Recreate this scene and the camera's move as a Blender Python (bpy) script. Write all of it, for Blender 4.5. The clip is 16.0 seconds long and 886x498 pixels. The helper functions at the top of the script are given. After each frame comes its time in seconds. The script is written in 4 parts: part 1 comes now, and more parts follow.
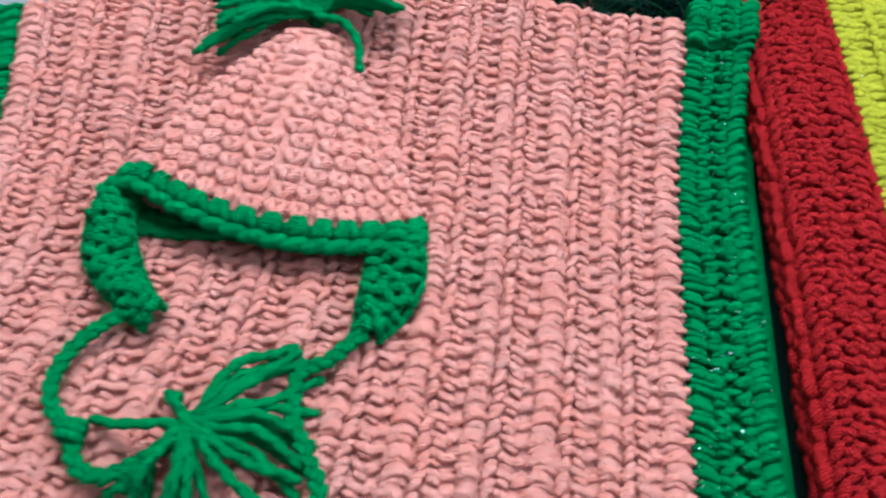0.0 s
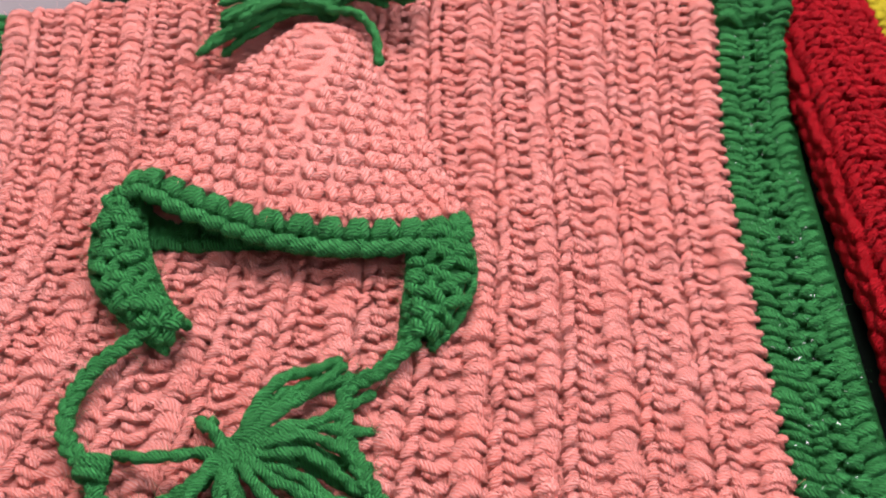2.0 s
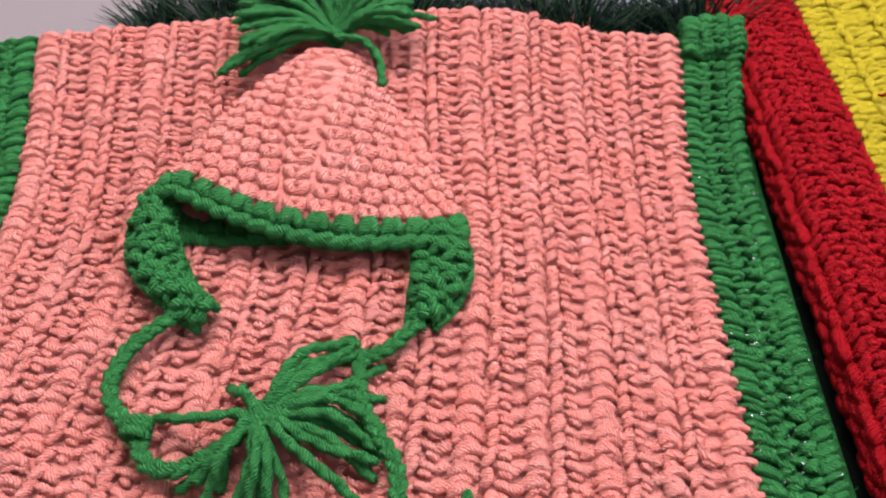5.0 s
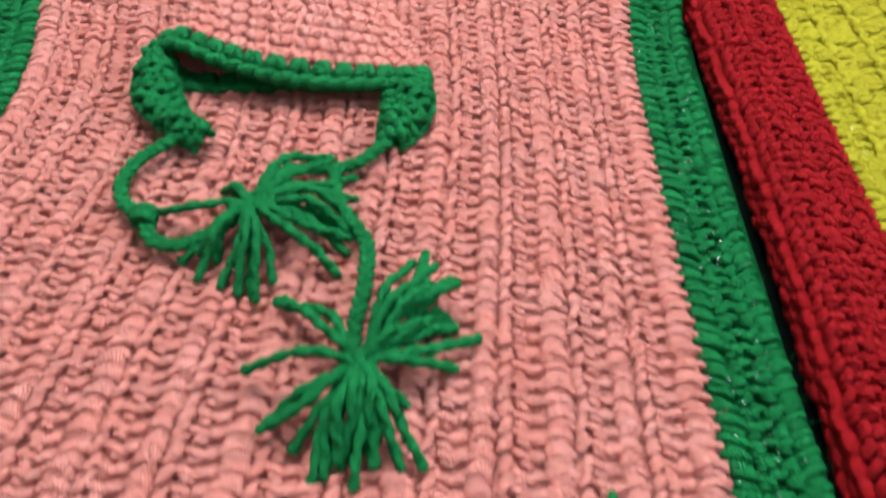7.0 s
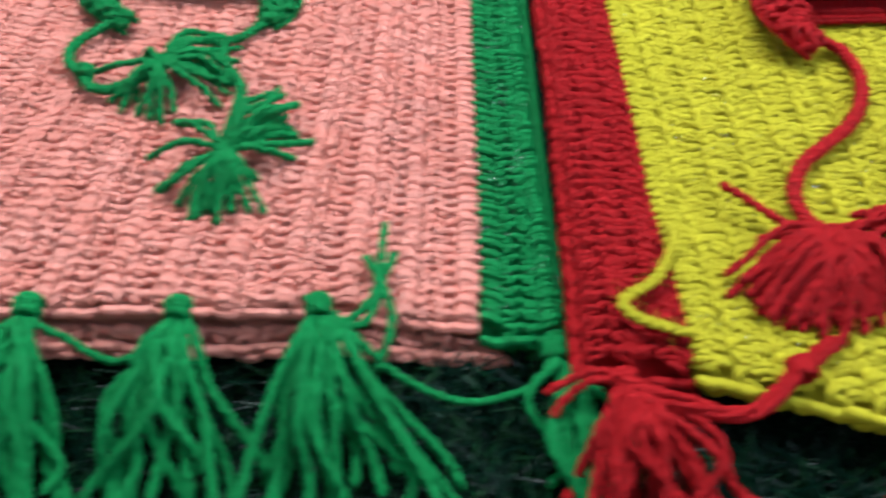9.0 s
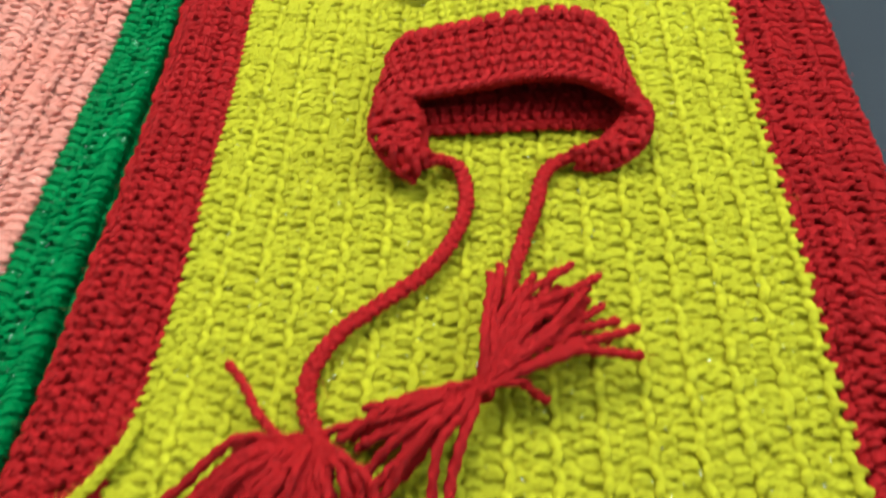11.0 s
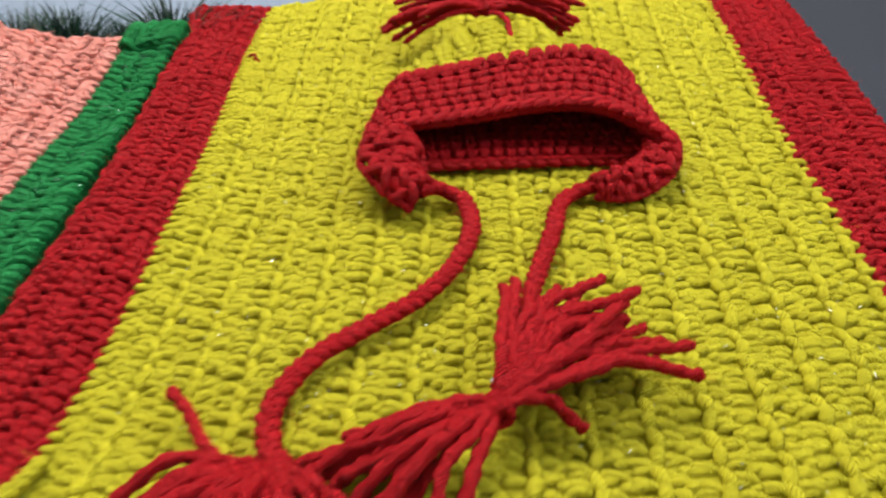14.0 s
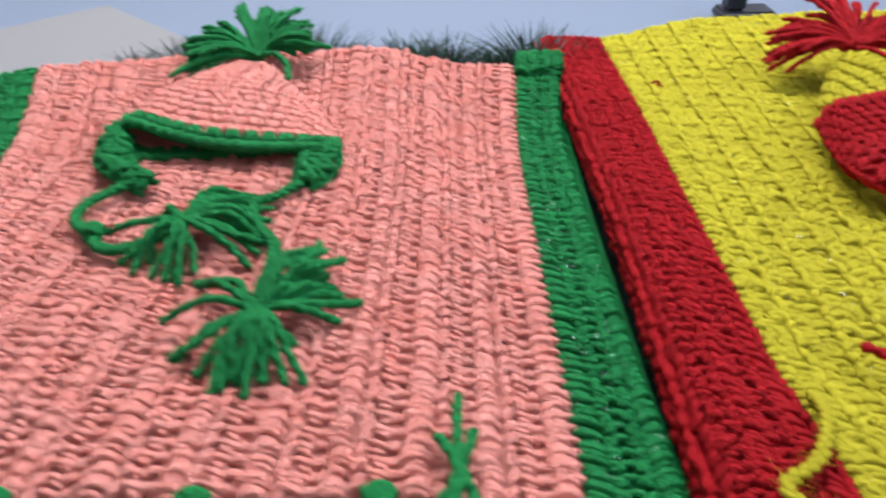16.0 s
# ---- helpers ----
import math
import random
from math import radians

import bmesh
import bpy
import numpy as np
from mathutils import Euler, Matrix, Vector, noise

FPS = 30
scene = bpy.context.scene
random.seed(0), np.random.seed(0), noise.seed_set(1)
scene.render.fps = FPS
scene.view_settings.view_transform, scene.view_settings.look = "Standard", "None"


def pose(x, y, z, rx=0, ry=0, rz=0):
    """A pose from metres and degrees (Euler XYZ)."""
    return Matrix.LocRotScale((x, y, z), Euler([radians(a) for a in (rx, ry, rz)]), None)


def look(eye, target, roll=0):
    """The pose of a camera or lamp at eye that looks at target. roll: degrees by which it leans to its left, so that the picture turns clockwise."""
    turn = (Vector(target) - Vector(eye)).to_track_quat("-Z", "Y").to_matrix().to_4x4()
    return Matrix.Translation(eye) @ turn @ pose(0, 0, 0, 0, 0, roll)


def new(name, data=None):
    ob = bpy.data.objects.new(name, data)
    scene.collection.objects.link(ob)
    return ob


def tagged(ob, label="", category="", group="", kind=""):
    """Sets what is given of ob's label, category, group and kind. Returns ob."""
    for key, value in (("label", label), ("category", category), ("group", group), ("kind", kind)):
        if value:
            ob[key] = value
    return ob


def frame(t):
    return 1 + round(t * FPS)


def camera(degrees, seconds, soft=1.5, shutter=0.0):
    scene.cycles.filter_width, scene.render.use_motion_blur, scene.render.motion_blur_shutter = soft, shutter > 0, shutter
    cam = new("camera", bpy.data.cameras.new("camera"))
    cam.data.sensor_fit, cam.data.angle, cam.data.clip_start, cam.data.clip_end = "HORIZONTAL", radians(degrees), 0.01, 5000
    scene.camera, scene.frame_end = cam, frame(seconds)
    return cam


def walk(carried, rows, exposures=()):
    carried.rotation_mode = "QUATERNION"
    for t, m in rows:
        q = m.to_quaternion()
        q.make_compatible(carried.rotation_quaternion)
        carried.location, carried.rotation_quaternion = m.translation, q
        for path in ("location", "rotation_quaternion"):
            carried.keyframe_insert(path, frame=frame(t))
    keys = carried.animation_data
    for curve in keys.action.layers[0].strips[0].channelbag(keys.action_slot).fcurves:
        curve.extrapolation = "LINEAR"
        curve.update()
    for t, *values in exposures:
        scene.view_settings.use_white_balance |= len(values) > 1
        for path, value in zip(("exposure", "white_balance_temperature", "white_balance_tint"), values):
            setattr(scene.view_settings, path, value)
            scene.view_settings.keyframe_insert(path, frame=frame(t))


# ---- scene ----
cam = camera(55.5, 16.0, soft=2.3, shutter=0.5)
PATH = [
    (0, (0.085, 0.074, 0.371), (-0.006, 1.268, -1.231), -0.4),
    (0.5, (0.052, 0.055, 0.389), (-0.048, 1.253, -1.209), -1.0),
    (1, (0.048, 0.123, 0.305), (-0.037, 1.342, -1.279), -1.7),
    (1.5, (0.058, 0.114, 0.308), (-0.027, 1.328, -1.28), -2.9),
    (2, (0.048, 0.083, 0.327), (0.014, 1.344, -1.226), -1.5),
    (2.5, (0.042, 0.077, 0.331), (0.041, 1.358, -1.205), -0.1),
    (3, (0.038, 0.057, 0.341), (0.037, 1.354, -1.181), -0.2),
    (3.5, (0.034, 0.044, 0.345), (0.046, 1.363, -1.159), 0.3),
    (6, (0.031, 0.003, 0.354), (0.088, 1.352, -1.121), 2.1),
    (6.5, (0.041, -0.042, 0.343), (0.109, 1.331, -1.109), 2.1),
    (7, (0.044, -0.093, 0.329), (0.111, 1.267, -1.137), 1.8),
    (7.5, (0.047, -0.207, 0.319), (0.172, 1.177, -1.119), 3.6),
    (8, (0.019, -0.299, 0.353), (0.159, 1.064, -1.104), 3.4),
    (8.5, (0.017, -0.311, 0.374), (0.115, 1.043, -1.095), 1.8),
    (9, (0.142, -0.304, 0.393), (0.215, 1.032, -1.093), 0.8),
    (9.5, (0.276, -0.296, 0.398), (0.312, 1.017, -1.11), -0.5),
    (10, (0.378, -0.282, 0.386), (0.423, 1.053, -1.102), -0.7),
    (10.2, (0.413, -0.272, 0.384), (0.447, 1.051, -1.115), -1.3),
    (12.3, (0.478, -0.033, 0.285), (0.563, 1.467, -1.035), -0.6),
    (12.5, (0.479, -0.038, 0.254), (0.561, 1.477, -1.049), -0.8),
    (13, (0.474, -0.055, 0.232), (0.56, 1.529, -0.987), -0.7),
    (13.5, (0.478, -0.095, 0.219), (0.559, 1.529, -0.946), -0.7),
    (14, (0.454, -0.17, 0.248), (0.548, 1.492, -0.86), -0.4),
    (14.5, (0.387, -0.243, 0.26), (0.491, 1.44, -0.815), -0.2),
    (15, (0.293, -0.255, 0.243), (0.404, 1.434, -0.821), -0.2),
    (15.5, (0.191, -0.251, 0.245), (0.326, 1.455, -0.791), 0.4),
    (16, (0.098, -0.249, 0.295), (0.201, 1.434, -0.781), 0.3),
]
EXPOSURES = [(0.0, -0.28, 4750, -6), (0.5, -0.3, 5450, 12), (1.0, -0.4, 6400, 30), (3.7, -0.4, 6450, 41), (6.0, -0.33, 6400, 31), (6.6, -0.33, 6150, 22), (7.5, -0.18, 5250, -3),
             (8.0, 0.05, 5350, 4), (8.5, 0.0, 5400, 6), (9.5, 0.0, 5550, 0), (10.2, 0.02, 5450, -16), (12.5, -0.2, 6200, 6), (14.0, -0.18, 6200, 10), (16.0, -0.15, 5700, 16)]
walk(cam, [(t, look(eye, target, roll)) for t, eye, target, roll in PATH], EXPOSURES)

# ---------------------------------------------------------------- light
world = bpy.data.worlds.new("room_air")
world.use_nodes = True
world.node_tree.nodes["Background"].inputs[0].default_value = (0.95, 0.97, 1.0, 1)
world.node_tree.nodes["Background"].inputs[1].default_value = 0.4
scene.world = world


def area_lamp(name, eye, target, w, h, watts, colour):
    data = bpy.data.lights.new(name, "AREA")
    data.shape, data.size, data.size_y, data.energy, data.color = "RECTANGLE", w, h, watts, colour
    ob = new(name, data)
    ob.matrix_world = look(eye, target)
    return ob


area_lamp("ceiling_lamp", (0.05, 1.05, 1.85), (0.05, 0.25, 0.0), 1.6, 1.1, 122, (1.0, 0.97, 0.93))
# added fill from the right, no source seen; lifts the pink blanket's slope
area_lamp("side_fill", (1.8, 0.15, 1.5), (0.1, 0.2, 0.0), 1.6, 1.4, 48, (0.88, 0.94, 1.0))

# ---------------------------------------------------------------- materials
PLY = 7.0


def nodes_of(name):
    m = bpy.data.materials.new(name)
    m.use_nodes = True
    return m, m.node_tree.nodes, m.node_tree.links, m.node_tree.nodes["Principled BSDF"]


def yarn(name, colour, deep, pitch=0.0120, sheen=0.05, ply=0.0009, groove_shade=0.62, vary=0.28, passing=0.06):
    """Plied, slightly fuzzy acrylic yarn; the ply runs along the UVs (metres along, turns round)."""
    m, N, L, b = nodes_of(name)
    uv = N.new("ShaderNodeUVMap")
    uv.uv_map = "strand"
    sep = N.new("ShaderNodeSeparateXYZ")
    L.new(uv.outputs[0], sep.inputs[0])
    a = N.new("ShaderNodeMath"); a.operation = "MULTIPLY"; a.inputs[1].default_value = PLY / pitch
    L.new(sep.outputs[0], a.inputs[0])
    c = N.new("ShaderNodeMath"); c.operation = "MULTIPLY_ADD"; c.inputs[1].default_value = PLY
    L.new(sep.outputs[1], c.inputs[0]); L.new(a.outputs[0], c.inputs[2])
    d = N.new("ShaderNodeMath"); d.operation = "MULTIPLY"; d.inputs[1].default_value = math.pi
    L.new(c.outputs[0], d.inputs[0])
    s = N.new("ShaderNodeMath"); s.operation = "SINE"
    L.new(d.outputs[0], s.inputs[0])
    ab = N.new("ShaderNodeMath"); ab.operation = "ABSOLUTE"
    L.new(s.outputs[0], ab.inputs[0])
    geo = N.new("ShaderNodeNewGeometry")
    fine = N.new("ShaderNodeTexNoise"); fine.inputs["Scale"].default_value = 1.35; fine.inputs["Detail"].default_value = 4
    fine.inputs["Roughness"].default_value = 0.7
    tc = N.new("ShaderNodeTexCoord")
    stretch = N.new("ShaderNodeCombineXYZ")
    su = N.new("ShaderNodeMath"); su.operation = "MULTIPLY"; su.inputs[1].default_value = 160.0
    sv = N.new("ShaderNodeMath"); sv.operation = "MULTIPLY"; sv.inputs[1].default_value = 2.6
    L.new(sep.outputs[0], su.inputs[0]); L.new(c.outputs[0], sv.inputs[0])
    L.new(su.outputs[0], stretch.inputs[0]); L.new(sv.outputs[0], stretch.inputs[1])
    L.new(geo.outputs["Random Per Island"], stretch.inputs[2])
    L.new(stretch.outputs[0], fine.inputs["Vector"])
    broad = N.new("ShaderNodeTexNoise"); broad.inputs["Scale"].default_value = 26; broad.inputs["Detail"].default_value = 3
    L.new(tc.outputs["Object"], broad.inputs["Vector"])
    # colour: deep paints the shade of the ply grooves; strands differ slightly in tone
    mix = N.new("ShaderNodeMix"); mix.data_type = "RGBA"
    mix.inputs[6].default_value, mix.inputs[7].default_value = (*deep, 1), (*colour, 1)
    f = N.new("ShaderNodeMath"); f.operation = "MULTIPLY_ADD"; f.inputs[1].default_value = groove_shade; f.inputs[2].default_value = 0.20 - 0.64 * groove_shade
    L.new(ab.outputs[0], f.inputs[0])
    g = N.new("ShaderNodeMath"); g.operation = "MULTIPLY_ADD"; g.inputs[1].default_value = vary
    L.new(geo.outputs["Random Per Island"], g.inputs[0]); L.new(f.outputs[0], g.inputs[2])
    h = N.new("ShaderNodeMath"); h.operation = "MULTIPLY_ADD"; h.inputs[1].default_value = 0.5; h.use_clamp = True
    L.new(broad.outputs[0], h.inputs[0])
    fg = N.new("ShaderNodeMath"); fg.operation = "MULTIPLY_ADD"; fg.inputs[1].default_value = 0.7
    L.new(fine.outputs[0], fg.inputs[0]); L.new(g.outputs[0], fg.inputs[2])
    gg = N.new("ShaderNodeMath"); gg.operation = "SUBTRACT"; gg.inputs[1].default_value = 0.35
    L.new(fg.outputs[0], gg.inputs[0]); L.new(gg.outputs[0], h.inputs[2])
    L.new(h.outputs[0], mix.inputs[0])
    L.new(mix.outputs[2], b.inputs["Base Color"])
    # relief: plies and stray fibres
    bump = N.new("ShaderNodeBump"); bump.inputs["Strength"].default_value = 1.0; bump.inputs["Distance"].default_value = 2.0 * ply
    L.new(ab.outputs[0], bump.inputs["Height"])
    fuzz = N.new("ShaderNodeBump"); fuzz.inputs["Strength"].default_value = 1.0; fuzz.inputs["Distance"].default_value = 0.0014
    L.new(fine.outputs[0], fuzz.inputs["Height"]); L.new(bump.outputs[0], fuzz.inputs["Normal"])
    L.new(fuzz.outputs[0], b.inputs["Normal"])
    b.inputs["Roughness"].default_value = 0.6
    b.inputs["Specular IOR Level"].default_value = 0.12
    b.inputs["Sheen Weight"].default_value = sheen
    b.inputs["Sheen Roughness"].default_value = 0.5
    b.inputs["Sheen Tint"].default_value = (*colour, 1)
    # loose fibres let some light through
    thin = N.new("ShaderNodeBsdfTranslucent")
    L.new(mix.outputs[2], thin.inputs["Color"]); L.new(fuzz.outputs[0], thin.inputs["Normal"])
    blend = N.new("ShaderNodeMixShader"); blend.inputs[0].default_value = passing
    L.new(b.outputs[0], blend.inputs[1]); L.new(thin.outputs[0], blend.inputs[2])
    L.new(blend.outputs[0], N["Material Output"].inputs["Surface"])
    return m


def plain(name, colour, dark, rough=0.5, scale=8.0, relief=0.0003, fine=300.0, gloss=0.5):
    m, N, L, b = nodes_of(name)
    tc = N.new("ShaderNodeTexCoord")
    n1 = N.new("ShaderNodeTexNoise"); n1.inputs["Scale"].default_value = scale; n1.inputs["Detail"].default_value = 6
    n2 = N.new("ShaderNodeTexNoise"); n2.inputs["Scale"].default_value = fine; n2.inputs["Detail"].default_value = 2
    L.new(tc.outputs["Object"], n1.inputs[0]); L.new(tc.outputs["Object"], n2.inputs[0])
    mix = N.new("ShaderNodeMix"); mix.data_type = "RGBA"
    mix.inputs[6].default_value, mix.inputs[7].default_value = (*dark, 1), (*colour, 1)
    L.new(n1.outputs[0], mix.inputs[0]); L.new(mix.outputs[2], b.inputs["Base Color"])
    bump = N.new("ShaderNodeBump"); bump.inputs["Strength"].default_value = 0.5; bump.inputs["Distance"].default_value = relief
    L.new(n2.outputs[0], bump.inputs["Height"]); L.new(bump.outputs[0], b.inputs["Normal"])
    b.inputs["Roughness"].default_value = rough
    b.inputs["Specular IOR Level"].default_value = gloss
    return m


def grass_blades():
    m, N, L, b = nodes_of("plastic_grass")
    geo = N.new("ShaderNodeNewGeometry")
    ramp = N.new("ShaderNodeValToRGB")
    e = ramp.color_ramp.elements
    e[0].position, e[0].color = 0.0, (0.001, 0.006, 0.003, 1)
    e[1].position, e[1].color = 1.0, (0.009, 0.034, 0.011, 1)
    mid = e.new(0.6); mid.color = (0.0015, 0.010, 0.006, 1)
    L.new(geo.outputs["Random Per Island"], ramp.inputs[0])
    L.new(ramp.outputs[0], b.inputs["Base Color"])
    b.inputs["Roughness"].default_value = 0.28
    b.inputs["Specular IOR Level"].default_value = 0.09
    return m


# second colour of each: shade painted into ply grooves and onto base panels
PINK = yarn("pink_yarn", (1.0, 0.50, 0.41), (1.0, 0.25, 0.165), groove_shade=0.85, sheen=0.03, vary=0.14, passing=0.12)
GREEN = yarn("green_yarn", (0.032, 0.33, 0.080), (0.005, 0.10, 0.020), groove_shade=1.0)
RED = yarn("red_yarn", (0.53, 0.009, 0.013), (0.34, 0.003, 0.005), ply=0.0008, groove_shade=0.50)
YELLOW = yarn("yellow_yarn", (0.63, 0.56, 0.024), (0.58, 0.48, 0.012), ply=0.0003, groove_shade=0.32, sheen=0.03, vary=0.2, passing=0.15)
WHITE_THREAD = plain("white_thread", (0.8, 0.8, 0.8), (0.6, 0.6, 0.62))
TINSEL = plain("silver_filament", (0.9, 0.9, 0.88), (0.8, 0.8, 0.8), 0.4)
TINSEL.node_tree.nodes["Principled BSDF"].inputs["Metallic"].default_value = 1.0
GRASS = grass_blades()
BACKING = plain("mat_backing", (0.006, 0.012, 0.008), (0.003, 0.006, 0.004), 0.9, gloss=0.05)
TABLE = plain("pale_laminate", (0.135, 0.165, 0.205), (0.125, 0.15, 0.19), 0.5, 3)
BOARD = plain("grey_card", (0.175, 0.168, 0.156), (0.16, 0.152, 0.144), 0.7, 5)
CHARCOAL = plain("charcoal_vinyl", (0.020, 0.021, 0.027), (0.015, 0.016, 0.021), 0.6, 5, gloss=0.25)
BLACK = plain("black_plastic", (0.012, 0.013, 0.017), (0.008, 0.008, 0.011), 0.4)
WALL = plain("wall_paint", (0.66, 0.66, 0.65), (0.60, 0.60, 0.595), 0.85)

# ---------------------------------------------------------------- mesh tools
RNG = np.random.default_rng(7)


def thing(name, label, category, group="", place=(0, 0, 0)):
    ob = new(name)
    ob.empty_display_size = 0.02
    ob.location = place
    return tagged(ob, label, category, group)


def adopt(ob, parent):
    if parent is not None:
        ob.parent = parent
        if parent.parent is None:
            ob.matrix_parent_inverse = Matrix.Translation(-parent.location)
    return ob


def part(name, bm, material, parent, label=""):
    """A bmesh as one mesh object under a thing or a part."""
    me = bpy.data.meshes.new(name)
    bm.to_mesh(me)
    bm.free()
    me.materials.append(material)
    ob = adopt(new(name, me), parent)
    return tagged(ob, label) if label else ob


def raw_mesh(name, V, F, material, parent, uv=None, smooth=True, label=""):
    """Vertices (n, 3) and quads (m, 4) as one mesh object."""
    V, F = np.ascontiguousarray(V, np.float32), np.ascontiguousarray(F, np.int32)
    me = bpy.data.meshes.new(name)
    me.vertices.add(len(V)); me.vertices.foreach_set("co", V.ravel())
    me.loops.add(F.size); me.loops.foreach_set("vertex_index", F.ravel())
    me.polygons.add(len(F))
    me.polygons.foreach_set("loop_start", np.arange(0, F.size, F.shape[1], dtype=np.int32))
    me.polygons.foreach_set("use_smooth", np.full(len(F), smooth))
    me.update(calc_edges=True)
    layer = me.uv_layers.new(name="strand")
    if uv is not None:
        layer.data.foreach_set("uv", np.ascontiguousarray(uv, np.float32).ravel())
    me.materials.append(material)
    ob = adopt(new(name, me), parent)
    return tagged(ob, label) if label else ob


def tubes(P, R, sides=6, twist=0.0):
    """Round strands: centre lines P (n, m, 3) and radii R (n, m) to vertices, quads and UVs."""
    P, R = np.asarray(P, float), np.asarray(R, float)
    n, m, _ = P.shape
    T = np.gradient(P, axis=1)
    T /= np.linalg.norm(T, axis=2, keepdims=True) + 1e-12
    mean = T.mean(1)
    ref = np.where(np.abs(mean[:, 2:3]) < 0.75, [[0.05, 0.07, 1.0]], [[0.97, 0.2, 0.1]])[:, None, :]
    A = np.cross(T, ref)
    A /= np.linalg.norm(A, axis=2, keepdims=True) + 1e-12
    B = np.cross(A, T)
    ang = np.arange(sides) * 2 * np.pi / sides
    ring = A[:, :, None] * np.cos(ang)[:, None] + B[:, :, None] * np.sin(ang)[:, None]
    fat = np.ones((n, m, sides))
    if twist:  # two plies wound round each other
        far = np.cumsum(np.linalg.norm(np.gradient(P, axis=1), axis=2), 1)
        fat = 1 + 0.20 * np.cos(2 * ang[None, None] - 2 * np.pi * far[:, :, None] / twist)
    V = P[:, :, None] + ring * (R[:, :, None] * fat)[..., None]
    i, j, k = np.meshgrid(np.arange(n), np.arange(m - 1), np.arange(sides), indexing="ij")
    at = lambda jj, kk: (i * m + jj) * sides + kk % sides
    F = np.stack([at(j, k), at(j, k + 1), at(j + 1, k + 1), at(j + 1, k)], -1).reshape(-1, 4)
    run = np.concatenate([np.zeros((n, 1)), np.cumsum(np.linalg.norm(np.diff(P, axis=1), axis=2), 1)], 1)
    run = run + RNG.random((n, 1)) * 0.1
    u0, u1 = run[:, :-1, None] + 0 * k, run[:, 1:, None] + 0 * k
    v0, v1 = k / sides, (k + 1) / sides
    uv = np.stack([np.stack([u0, v0], -1), np.stack([u0, v1], -1), np.stack([u1, v1], -1), np.stack([u1, v0], -1)], 3).reshape(-1, 2)
    return V.reshape(-1, 3), F, uv


def smooth_line(points, count):
    """A Catmull-Rom line through the points, count samples evenly along it."""
    p = np.array(points, float)
    q = np.vstack([2 * p[0] - p[1], p, 2 * p[-1] - p[-2]])
    out = []
    for i in range(len(p) - 1):
        a, b, c, d = q[i : i + 4]
        t = np.linspace(0, 1, 24, endpoint=False)[:, None]
        out.append(0.5 * (2 * b + (c - a) * t + (2 * a - 5 * b + 4 * c - d) * t**2 + (3 * b - a - 3 * c + d) * t**3))
    line = np.vstack([*out, p[-1:]])
    run = np.r_[0, np.cumsum(np.linalg.norm(np.diff(line, axis=0), axis=1))]
    s = np.linspace(0, run[-1], count)
    return np.stack([np.interp(s, run, line[:, k]) for k in range(line.shape[1])], 1)


CAP = np.sqrt(np.clip(1 - np.linspace(-1, 1, 7) ** 4, 0.0, 1))
CAP[0] = CAP[-1] = 0.3


def strokes(a, b, da, db, h0, h1, r, bow=0.0):
    """Short fat yarn loops in fabric space (across, along, height), n of them, each an arch from (a, b) by (da, db)."""
    s = np.linspace(0, 1, 7)[None, :]
    a, b, da, db, h0, h1, r, bow = (np.broadcast_to(np.asarray(v, float), np.shape(b))[:, None] for v in (a, b, da, db, h0, h1, r, bow))
    arch = np.sin(np.pi * s)
    return np.stack([a + da * s, b + db * s + bow * arch, h0 + (h1 - h0) * arch**0.8], -1), r * CAP[None, :]


def jig(n, amount):
    return (RNG.random(n) - 0.5) * 2 * amount


